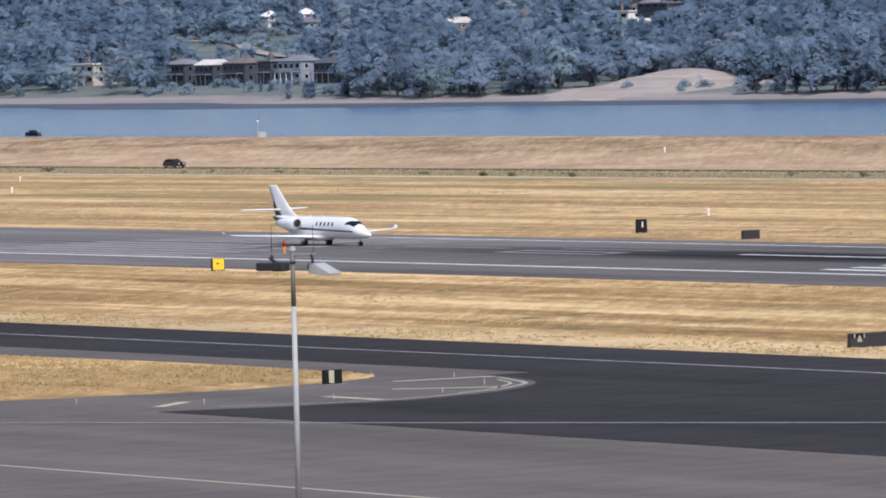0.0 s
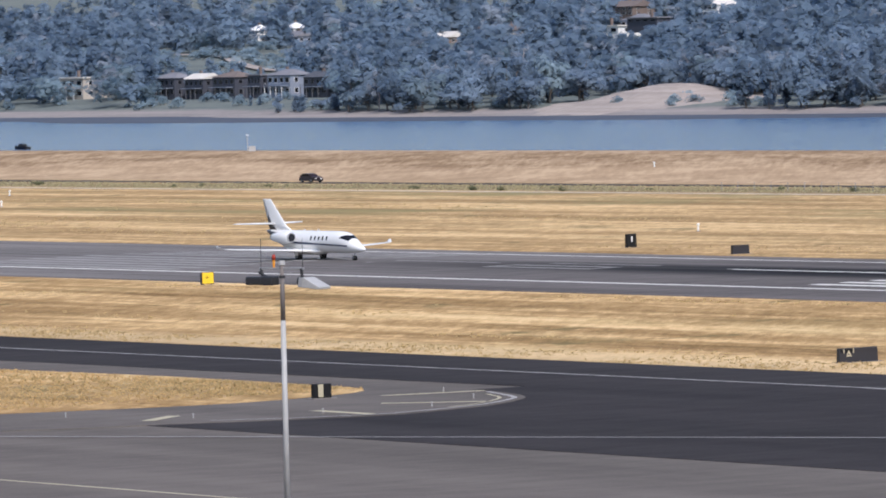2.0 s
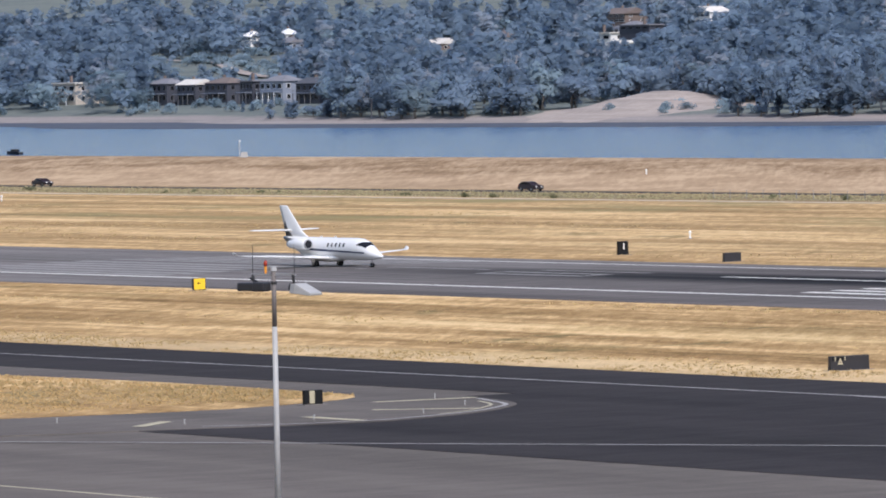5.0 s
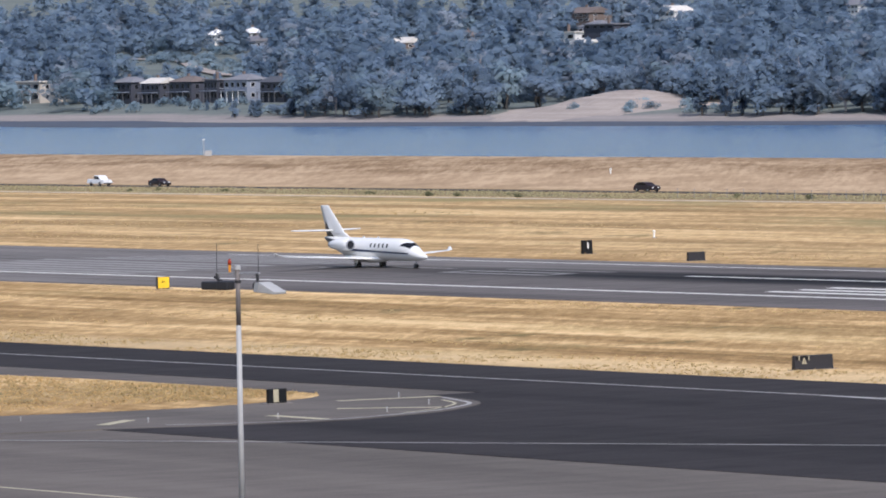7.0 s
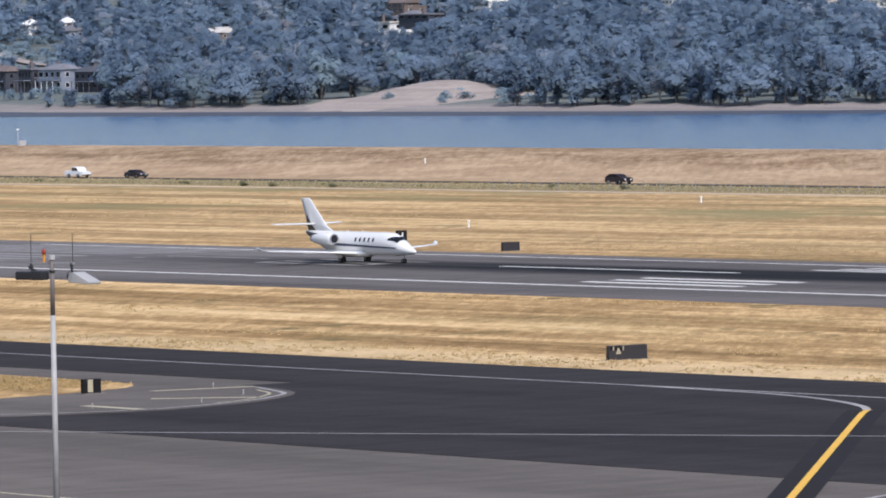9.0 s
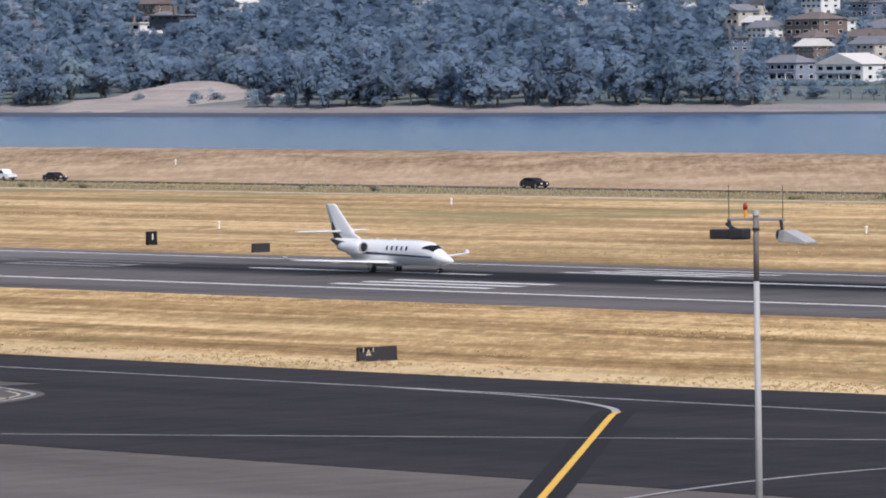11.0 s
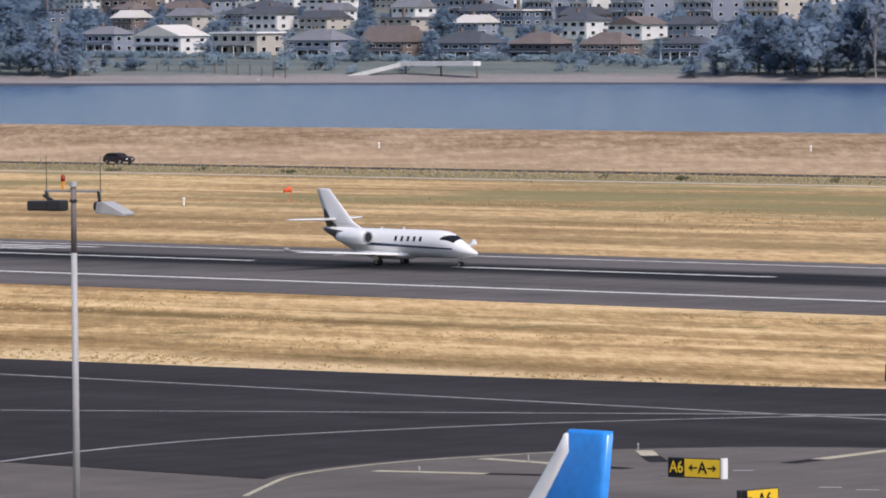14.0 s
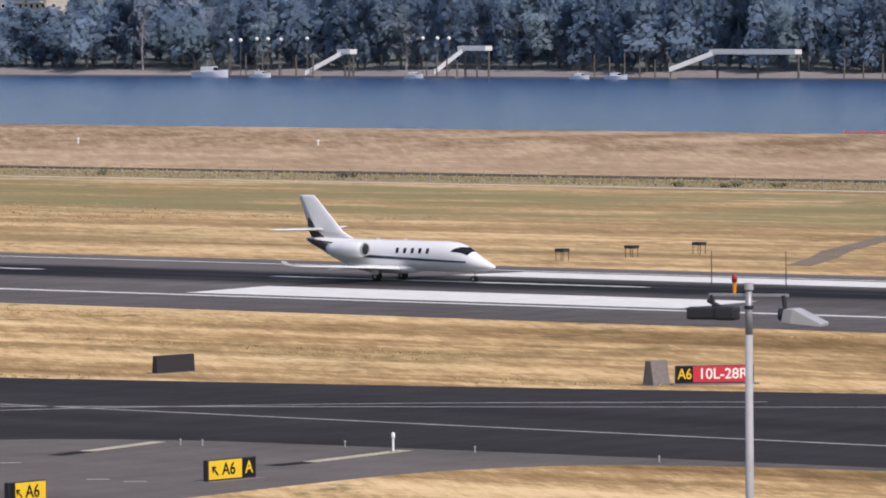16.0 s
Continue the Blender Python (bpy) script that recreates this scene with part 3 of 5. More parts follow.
def business_jet():
    jet = empty("business_jet", pose(-589.6, 397.4, 0.372), "white twin-engine business jet with navy stripe, rolling on the runway", "aircraft")
    part("fuselage", loft([ring(-s, zc, hw, hh) for s, zc, hw, hh in JET_FUS]), "white", jet, "", True)
    bm = loft([ring(-s, zc, hw, hh, 20) for s, zc, hw, hh in ((6.4, 1.00, 0.25, 0.2), (7.4, 0.91, 0.95, 0.36), (9.0, 0.87, 1.18, 0.42), (11.3, 0.90, 1.15, 0.40), (13.2, 1.12, 0.75, 0.34), (14.2, 1.36, 0.2, 0.16))])
    part("belly_fairing", bm, "white", jet, "", True)
    for side in (-1, 1):
        st = ((0.5, 7.7, 4.3, 0.86, 1.0), (1.6, 8.0, 3.6, 0.91, 1.0), (4.0, 8.9, 2.5, 1.05, 0.95), (8.0, 9.5, 1.7, 1.25, 0.9), (10.35, 9.95, 1.2, 1.38, 0.85))
        w = part("wing", wing_bm([(side * a, b, c, d, e) for a, b, c, d, e in st]), "white", jet, "", True)
        part("winglet", loft([[(-(le + c * a), side * (y + b * c * 0.6), z) for a, b in AERO] for y, le, c, z in ((10.35, 9.95, 1.2, 1.38), (10.75, 10.25, 0.95, 1.44), (10.95, 10.55, 0.7, 1.58), (11.03, 10.8, 0.4, 1.76))]), "white", w, "", True)
        part("flap", box(-12.15, -11.85, min(side * 1.7, side * 4.6), max(side * 1.7, side * 4.6), 0.88, 0.95, 0.02), "greymetal", w)
        st = ((0.05, 16.3, 1.85, 3.70, 1.3), (4.15, 17.45, 0.95, 3.76, 1.2), (4.3, 17.6, 0.7, 3.765, 0.6))
        part("stabiliser", wing_bm([(side * a, b, c, d, e) for a, b, c, d, e in st]), "white", jet, "", True)
        # engine
        yc = side * 1.78
        prof = ((10.75, 0.46), (10.82, 0.54), (11.2, 0.61), (12.2, 0.64), (13.0, 0.58), (13.8, 0.46), (14.3, 0.35))
        nac = part("engine", loft([[(-s, yc + r * math.cos(2 * math.pi * i / 24), 2.34 + r * math.sin(2 * math.pi * i / 24)) for i in range(24)] for s, r in prof]), "white", jet, "white engine nacelle", True)
        part("intake", tube((-10.70, yc, 2.34), (-10.80, yc, 2.34), 0.42, 0.42, 24), "glass", nac, "dark engine intake")
        bm = bmesh.new()
        for i in range(24):
            a0, a1 = 2 * math.pi * i / 24, 2 * math.pi * (i + 1) / 24
            q = [(-10.78, 0.54), (-10.64, 0.50), (-10.66, 0.43), (-10.80, 0.42)]
            vv = [[bm.verts.new((x, yc + r * math.cos(a), 2.34 + r * math.sin(a))) for x, r in q] for a in (a0, a1)]
            for k in range(3):
                bm.faces.new((vv[0][k], vv[0][k + 1], vv[1][k + 1], vv[1][k]))
        bmesh.ops.remove_doubles(bm, verts=bm.verts[:], dist=0.001)
        part("intake_lip", bm, "steel", nac, "polished metal intake lip", True)
        part("exhaust", tube((-14.25, yc, 2.34), (-14.5, yc, 2.34), 0.32, 0.27, 20), "darkmetal", nac)
        part("pylon", box(-13.8, -11.4, min(side * 0.7, side * 1.4), max(side * 0.7, side * 1.4), 2.28, 2.42, 0.04), "white", jet)
        # cabin windows
        for k in range(5):
            s = 5.2 + 0.74 * k
            part("window", skin_strip(s - 0.14, s + 0.14, lambda q: 2.10, lambda q: 2.50, side, 4, 0.014), "glass", jet, "dark oval cabin window")
        part("stripe", skin_strip(1.6, 15.2, lambda q: 1.42 + 0.022 * q + max(0, q - 11) * 0.05, lambda q: 1.42 + 0.022 * q + max(0, q - 11) * 0.05 + 0.11 + 0.012 * q, side, 30), "navy", jet, "navy cheatline")
        part("registration_bars", skin_strip(13.0, 14.6, lambda q: 1.85, lambda q: 2.0, side, 4, 0.012), "greymetal", jet, "grey unreadable marking")
        part("tail_graphic", skin_strip(14.9, 17.8, lambda q: 1.88 + 0.29 * (q - 14.9), lambda q: 2.78 + 0.08 * (q - 14.9), side, 8, 0.015), "darktail", jet, "dark tail graphic")
        # main gear
        y = side * 1.55
        gear = part("main_gear", add_tube(tube((-9.7, y, 0.95), (-9.65, y, 0.32), 0.085, 0.07), (-9.0, y, 0.95), (-9.6, y, 0.5), 0.05, 0.05), "steel", jet, "grey landing gear leg")
        part("gear_door", box(-10.05, -9.3, min(y + side * 0.32, y + side * 0.36), max(y + side * 0.32, y + side * 0.36), 0.45, 0.95, 0.015), "white", gear)
        for q in (-0.17, 0.17):
            wheel_part(gear, -9.7, y + q, 0.30, 0.2)
    # one dark wrap-round windshield lying on the skin, longer at the sides
    bm = bmesh.new()
    prev = None
    for i in range(25):
        a = radians(20 + 140 * i / 24)
        k = min(1.0, abs(math.cos(a)) / 0.9)
        col = []
        for j in range(6):
            q0, q1 = 1.42 + 0.10 * k * k, 1.95 + 1.0 * k * k
            zc, hw, hh = fus_at(q0 + (q1 - q0) * j / 5)
            lift = (0.32 - 0.22 * j / 5) * max(0.0, k - 0.55) + (0.10 * (1 - j / 5) if k > 0.9 else 0)
            aa = a + lift * (1 if a < radians(90) else -1)
            col.append(bm.verts.new((-(q0 + (q1 - q0) * j / 5), (hw + 0.014) * math.cos(aa), zc + (hh + 0.014) * math.sin(aa))))
        if prev:
            for j in range(5):
                bm.faces.new((prev[j], prev[j + 1], col[j + 1], col[j]))
        prev = col
    part("windshield", bm, "glass", jet, "dark wrap-round cockpit glazing", True)
    fin = part("fin", wing_bm(((0, 12.7, 4.6, 2.75, 0.55), (0, 14.3, 3.4, 3.55, 0.8), (0, 17.1, 1.65, 6.2, 0.9), (0, 17.3, 1.42, 6.34, 0.5)), True), "white", jet, "white swept tail fin", True)
    part("rudder_patch", wing_bm(((0, 15.7, 1.75, 2.85, 1.3), (0, 16.9, 0.98, 3.75, 1.3), (0, 17.6, 0.42, 4.6, 1.35), (0, 17.95, 0.1, 4.95, 1.2)), True), "darktail", fin, "dark rudder base graphic")
    nose = part("nose_gear", tube((-1.3, 0, 1.1), (-1.42, 0, 0.25), 0.065, 0.05), "steel", jet, "grey nose gear leg")
    for q in (-0.13, 0.13):
        wheel_part(nose, -1.42, q, 0.23, 0.14)
    part("antenna", box(-8.3, -8.0, -0.01, 0.01, 3.0, 3.2), "white", jet)
    part("antenna", box(-11.0, -10.7, -0.01, 0.01, 3.0, 3.18), "white", jet)
    return jet


jet = business_jet()


def parked_airliner():
    """Regional airliner whose blue tail fin rises above the terminal side."""
    m = pose(-151.23, 141.28, 0.03, 0, 0, 180)
    pl = empty("parked_airliner", m, "parked regional airliner with bright blue tail fin", "aircraft")
    fus = ((0, 2.6, 0.1, 0.1), (0.6, 2.65, 0.6, 0.6), (2.5, 2.9, 1.25, 1.3), (4.5, 3.1, 1.5, 1.6), (20, 3.1, 1.5, 1.6), (24, 3.5, 1.2, 1.25), (28, 4.1, 0.55, 0.6), (29.5, 4.3, 0.15, 0.2))
    part("fuselage", loft([ring(14 - s, zc, hw, hh) for s, zc, hw, hh in fus]), "white", pl, "", True)
    for side in (-1, 1):
        part("wing", wing_bm([(side * a, b - 14, c, d, 1) for a, b, c, d in ((1.0, 10.5, 5.6, 2.2), (4.5, 13.0, 3.4, 2.5), (13, 17.0, 1.4, 3.2))]), "white", pl, "", True)
        part("stabiliser", wing_bm([(side * a, b - 14, c, d, 1) for a, b, c, d in ((0.3, 25.4, 2.9, 4.2), (5.0, 28.0, 1.3, 4.7))]), "white", pl, "", True)
        part("engine", loft([[(14 - s, side * 4.4 + r * math.cos(2 * math.pi * i / 20), 1.55 + r * math.sin(2 * math.pi * i / 20)) for i in range(20)] for s, r in ((10.0, 0.7), (10.2, 0.82), (12, 0.85), (13.8, 0.55))]), "bluefin", pl, "", True)
        wheel_part(pl, -1.2, side * 2.4, 0.45, 0.3)
    wheel_part(pl, 11.4, 0.0, 0.35, 0.3)
    part("gear_leg", tube((11.4, 0, 0.4), (11.4, 0, 2.0), 0.1), "steel", pl)
    for side in (-1, 1):
        part("gear_leg", tube((-1.2, side * 2.2, 0.45), (-1.2, side * 2.0, 2.2), 0.12), "steel", pl)
    fin = part("fin", wing_bm(((0, 8.0, 5.85, 4.2, 0.7), (0, 12.7, 1.92, 10.32, 0.9), (0, 12.85, 1.76, 10.46, 0.4)), True), "bluefin", pl, "bright blue tail fin", True)
    # white leading edge, wrapped round the front of the fin
    part("leading_edge", loft([[(-(le + 0.80 * k * a - 0.03), b * c * 0.9 * 1.9, z) for a, b in ((1.0, 0.030), (0.5, 0.033), (0.2, 0.026), (0.0, 0.0), (0.2, -0.026), (0.5, -0.033), (1.0, -0.030))] for le, c, z, k in ((8.0, 6.2, 4.2, 1.6), (11.05, 3.4, 8.2, 1.0), (12.3, 2.3, 9.8, 0.8), (12.7, 1.92, 10.33, 0.25))]), "white", fin, "white leading edge", True)
    return pl


parked_airliner()

# ------------------------------------------------------------------ vehicles


def vehicle(name, label, category, body_mat, prof, glass, width, x, y):
    """A car from its side profile; x forward."""
    v = empty(name, pose(x, y, 0.05), label, category, "cars on the perimeter road")
    hw = width / 2
    bm = bmesh.new()
    rings = []
    for yy_, k in ((-hw, 0.93), (-hw * 0.9, 1.0), (hw * 0.9, 1.0), (hw, 0.93)):
        rings.append([(px * (0.995 if k < 1 else 1), yy_ * (1 if pz < 0.95 else 0.86), 0.25 + (pz - 0.25) * k) for px, pz in prof])
    part("body", loft(rings), body_mat, v, "", False)
    for side in (-1, 1):
        for poly in glass:
            bm = bmesh.new()
            o = [bm.verts.new((px, side * (hw * (0.872 if pz > 1.0 else 0.995) + 0.012), pz)) for px, pz in poly]
            bm.faces.new(o)
            part("side_window", bm, "glass", v, "dark tinted side window")
        for wx in (-1.38, 1.42):
            wheel_part(v, wx, side * (hw - 0.1), 0.34, 0.22)
        part("headlight", box(prof[0][0] - 0.05, prof[0][0] + 0.03, side * hw * 0.55 - 0.16, side * hw * 0.55 + 0.16, 0.62, 0.78, 0.02), "signwhite", v, "clear headlight")
        part("tail_light", box(-2.3, -2.2, side * hw * 0.8 - 0.08, side * hw * 0.8 + 0.08, 0.8, 1.0, 0.02), "redlens", v, "red tail light")
    part("bumper", box(prof[0][0] - 0.04, prof[0][0] + 0.06, -hw * 0.85, hw * 0.85, 0.32, 0.5, 0.03), "darkmetal", v)
    return v


SUV = [(2.28, 0.45), (2.28, 0.85), (2.15, 0.98), (1.15, 1.08), (0.42, 1.46), (-0.5, 1.55), (-1.4, 1.50), (-2.1, 1.18), (-2.28, 0.95), (-2.28, 0.4), (-2.0, 0.28), (2.0, 0.28)]
SEDAN = [(2.28, 0.40), (2.26, 0.72), (1.2, 0.92), (0.45, 1.38), (-0.95, 1.40), (-1.7, 1.02), (-2.28, 0.95), (-2.28, 0.4), (-2.0, 0.26), (2.0, 0.26)]
PICKUP = [(2.6, 0.5), (2.6, 0.95), (1.45, 1.1), (0.85, 1.75), (-0.5, 1.78), (-0.75, 1.12), (-2.7, 1.12), (-2.75, 0.5), (-2.2, 0.38), (2.3, 0.38)]
car_a = vehicle("suv", "dark maroon crossover car driving along the levee road", "car", "carblack", SUV, ([(0.85, 1.1), (0.38, 1.38), (-0.5, 1.45), (-0.5, 1.1)], [(-0.6, 1.1), (-0.6, 1.45), (-1.35, 1.40), (-1.75, 1.14)]), 1.88, -986, 625.0)
car_b = vehicle("sedan", "dark saloon car driving along the levee road", "car", "carblack", SEDAN, ([(0.95, 1.0), (0.4, 1.3), (-0.2, 1.31), (-0.2, 1.0)], [(-0.3, 1.0), (-0.3, 1.31), (-0.85, 1.32), (-1.3, 1.02)]), 1.8, -1150, 625.0)
car_c = vehicle("pickup_truck", "white pickup truck driving along the levee road", "truck", "carwhite", PICKUP, ([(1.2, 1.15), (0.75, 1.62), (0.2, 1.64), (0.2, 1.15)], [(0.1, 1.15), (0.1, 1.64), (-0.4, 1.65), (-0.5, 1.15)]), 1.95, -1175, 625.0)

# ------------------------------------------------------------------ light masts


def light_mast(x, y, h, top, metal):
    """Steel apron mast with two floodlight heads, two rods and a red lamp; its uppermost length may be of another metal."""
    m = empty("light_mast", pose(x, y, 0.03, 0, 0, 20), "grey galvanised floodlight mast with two lamp heads", "light mast", "apron light masts")
    part("base_plate", box(-0.4, 0.4, -0.4, 0.4, 0.0, 0.12, 0.02), "stone", m)
    bm = bmesh.new()
    add_tube(bm, (0, 0, 0.1), (0, 0, h * 0.45), 0.14, 0.112, 16)
    add_tube(bm, (0, 0, h * 0.45), (0, 0, h - top), 0.105, 0.085, 16)
    part("pole", bm, "greymetal", m, "", True)
    part("pole_top", tube((0, 0, h - top - 0.05), (0, 0, h - 0.05), 0.082, 0.078, 14), metal, m, "dull steel pole top", True)
    part("collar", tube((0, 0, h - 0.48), (0, 0, h - 0.40), 0.105, 0.105, 14), "darkmetal", m)
    part("cap", tube((0, 0, h - 0.05), (0, 0, h + 0.1), 0.11, 0.10, 14), "greymetal", m)
    z = h - 0.17
    part("crossarm", box(-0.92, 0.92, -0.03, 0.03, z - 0.035, z + 0.035, 0.008), "steel", m)
    for sx in (-0.86, 0.86):
        part("lightning_rod", tube((sx, 0.0, z), (sx, 0.0, z + 0.98), 0.014, 0.008, 6), "darkmetal", m, "thin dark rod")
    lamp = part("obstruction_lamp", tube((-0.33, 0, z + 0.03), (-0.33, 0, z + 0.28), 0.035, 0.05, 12), "amber", m, "amber lamp body")
    part("lens", loft([[(-0.33 + r * math.cos(2 * math.pi * i / 12), r * math.sin(2 * math.pi * i / 12), zz) for i in range(12)] for zz, r in ((z + 0.28, 0.06), (z + 0.40, 0.065), (z + 0.46, 0.045), (z + 0.48, 0.01))]), "redlens", lamp, "dark red lens", True)
    # head seen from behind; its shaded side is put into the dark colour
    hd = part("floodlight", box(-1.40, -0.26, -0.20, 0.16, z - 0.55, z - 0.27, 0.05), "darkmetal", m, "floodlight head seen from behind, shade put into its dark colour")
    part("bracket", add_tube(tube((-0.86, 0, z), (-0.80, -0.02, z - 0.28), 0.05, 0.04, 8), (-0.95, 0, z - 0.12), (-0.65, 0, z - 0.28), 0.05, 0.05, 8), "darkmetal", hd)
    part("fin_block", box(-0.76, -0.24, -0.24, 0.18, z - 0.56, z - 0.25, 0.06), "darkmetal", hd)
    # pale head tilted outward
    bm = bmesh.new()
    a = [bm.verts.new(p) for p in ((0.86, -0.24, z - 0.30), (0.80, -0.24, z - 0.60), (0.80, 0.24, z - 0.60), (0.86, 0.24, z - 0.30))]
    b = [bm.verts.new(p) for p in ((1.10, -0.32, z - 0.28), (1.02, -0.32, z - 0.62), (1.02, 0.32, z - 0.62), (1.10, 0.32, z - 0.28))]
    c = [bm.verts.new(p) for p in ((1.75, -0.34, z - 0.60), (1.74, -0.34, z - 0.68), (1.74, 0.34, z - 0.68), (1.75, 0.34, z - 0.60))]
    for p, q in ((a, b), (b, c)):
        for i in range(4):
            bm.faces.new((p[i], p[(i + 1) % 4], q[(i + 1) % 4], q[i]))
    bm.faces.new(a)
    bm.faces.new(c)
    bmesh.ops.bevel(bm, geom=bm.edges[:], offset=0.015, segments=1, affect="EDGES")
    hd = part("floodlight", bm, "greymetal", m, "pale grey floodlight head tilted outward")
    part("bracket", add_tube(tube((0.80, 0, z), (0.84, 0, z - 0.34), 0.055, 0.045, 8), (0.70, 0, z - 0.42), (0.82, 0, z - 0.42), 0.14, 0.14, 10), "darkmetal", hd)
    return m


light_mast(-187.98, 123.66, 15.95, 1.9, "oldsteel")
light_mast(-142.49, 125.68, 17.95, 1.9, "oldsteel")
light_mast(-89.60, 120.30, 16.37, 1.05, "steel")

# ------------------------------------------------------------------ airfield signs


def sign(x, y, turn, panels, h, label, z0=0.10, back="signback", depth=0.28, flare=0.0):
    """Panels: (width, face material, legend, legend material); the legend may be empty; flare widens the foot of the housing."""
    s = empty("airfield_sign", pose(x, y, z0, 0, 0, turn), label, "airport sign", "airfield signs")
    total = sum(p[0] for p in panels)
    bm = box(-total / 2 - 0.06, total / 2 + 0.06, -depth / 2, depth / 2, 0.0, h, 0.03)
    for v in bm.verts:
        v.co.y *= 1 + flare * (1 - v.co.z / h)
    part("housing", bm, back, s, "dark sign housing")
    part("plinth", box(-total / 2 - 0.3, total / 2 + 0.3, -depth / 2 - 0.35, depth / 2 + 0.35, -0.08, 0.02, 0.01), "stone", s, "low concrete plinth")
    x0 = -total / 2
    for w, mat, body, lm in panels:
        p = part("panel", box(x0 + 0.01, x0 + w - 0.01, -depth / 2 - 0.02, -depth / 2 + 0.01, 0.09, h - 0.04, 0.006), mat, s)
        if body:
            me = text_mesh(body, (h - 0.13) * 0.92)
            me.materials.append(M[lm])
            ob = new("legend", me)
            ob.parent = p
            wd = max(v.co.x for v in me.vertices) - min(v.co.x for v in me.vertices)
            k = min(1.0, (w * 0.86) / max(wd, 0.01))
            ob.matrix_local = Matrix.Translation((x0 + w / 2, -depth / 2 - 0.03, 0.05 + h / 2 - 0.03)) @ Matrix.Diagonal((k, 1, 1, 1))
        x0 += w
    return s


def arrow(s, x, z, size, ang, depth=0.28, mat="signblack"):
    bm = bmesh.new()
    pts = ((-0.5, 0.06), (0.1, 0.06), (-0.05, 0.24), (0.1, 0.24), (0.38, 0.0), (0.1, -0.24), (-0.05, -0.24), (0.1, -0.06), (-0.5, -0.06))
    c, sn = math.cos(ang), math.sin(ang)
    f = [bm.verts.new((x + size * (a * c - b * sn), -depth / 2 - 0.032, z + size * (a * sn + b * c))) for a, b in pts]
    bm.faces.new(f)
    part("arrow", bm, mat, s, "black arrow")


s = sign(-220.4, 233.6, 8, [(0.92, "signblack", "A6", "signyellow"), (2.1, "signyellow", "A", "signblack")], 0.98, "black and yellow taxiway location and direction sign")
arrow(s, -0.12, 0.52, 0.6, math.pi)
arrow(s, 1.05, 0.52, 0.6, 0)
part("end_cap", box(1.53, 1.70, -0.2, 0.2, 0.03, 1.02, 0.03), "signwhite", s, "white end cap")
s = sign(-206.3, 236.6, 90, [(2.35, "signyellow", "  A6", "signblack"), (0.95, "signblack", "A", "signyellow")], 1.0, "yellow taxiway direction sign with black location panel")
arrow(s, -1.25, 0.52, 0.7, math.pi * 0.75)
s = sign(-204.4, 220.6, 90, [(0.35, "signblack", "", ""), (2.0, "signyellow", " A6", "signblack")], 1.0, "yellow taxiway direction sign")
arrow(s, -0.62, 0.52, 0.6, math.pi * 0.75)
sign(-232.7, 309.1, 48, [(0.95, "signblack", "A6", "signyellow"), (3.5, "signred", "10L-28R", "signwhite")], 1.05, "red mandatory runway sign with black location panel", 0.06)
sign(-235.2, 306.9, 76, [(1.1, "stone", "", "")], 1.4, "weathered grey sign housing seen from its back", 0.0, "stone", 0.5, 1.1)
sign(-267.0, 301.2, 88, [(3.15, "signback", "", "")], 1.05, "dark grey back of an airfield sign", 0.0, "signback", 0.3, 0.5)
sign(-374.0, 294.2, 90, [(0.28, "signblack", "", ""), (0.12, "wornyellow", "", ""), (0.75, "signblack", "A", "wornyellow"), (0.1, "wornyellow", "", ""), (2.05, "signback", "", "")], 1.02, "dark airfield sign with a small pale letter", 0.0, "signback", 0.3, 0.4)
sign(-367.2, 244.4, 90, [(0.3, "signblack", "", ""), (0.42, "wornyellow", "", ""), (0.58, "signblack", "", "")], 0.95, "black airfield sign with a dull yellow panel", 0.12, "signblack", 0.3)
sign(-600.0, 440.7, 90, [(1.15, "signblack", "1", "signwhite")], 1.5, "black runway distance sign with a white figure", 0.0, "signblack", 0.4, 0.3)
sign(-569.0, 432.2, 90, [(2.1, "signback", "", "")], 0.95, "dark grey back of a runway sign", 0.0, "signback", 0.3, 0.4)
s = sign(-555.7, 356.8, 90, [(1.3, "signyellow", "", "")], 1.2, "small yellow taxiway exit sign", 0.0, "signback", 0.3)
arrow(s, -0.1, 0.7, 0.5, math.pi)


def marker(name, x, y, z, h, r, mat, label, category):
    """Low edge light or marker: base plate, stem and head."""
    m = empty(name, pose(x, y, z), label, category)
    part("base", tube((0, 0, 0), (0, 0, 0.05), r * 2.2, r * 2.0, 10), "stone", m)
    part("stem", tube((0, 0, 0.04), (0, 0, h * 0.7), r * 0.7, r * 0.6, 8), mat, m)
    part("head", loft([[(q * math.cos(2 * math.pi * i / 10), q * math.sin(2 * math.pi * i / 10), zz) for i in range(10)] for zz, q in ((h * 0.68, r * 0.7), (h * 0.74, r * 1.1), (h * 0.94, r), (h, r * 0.3))]), mat, m, "", True)
    return m


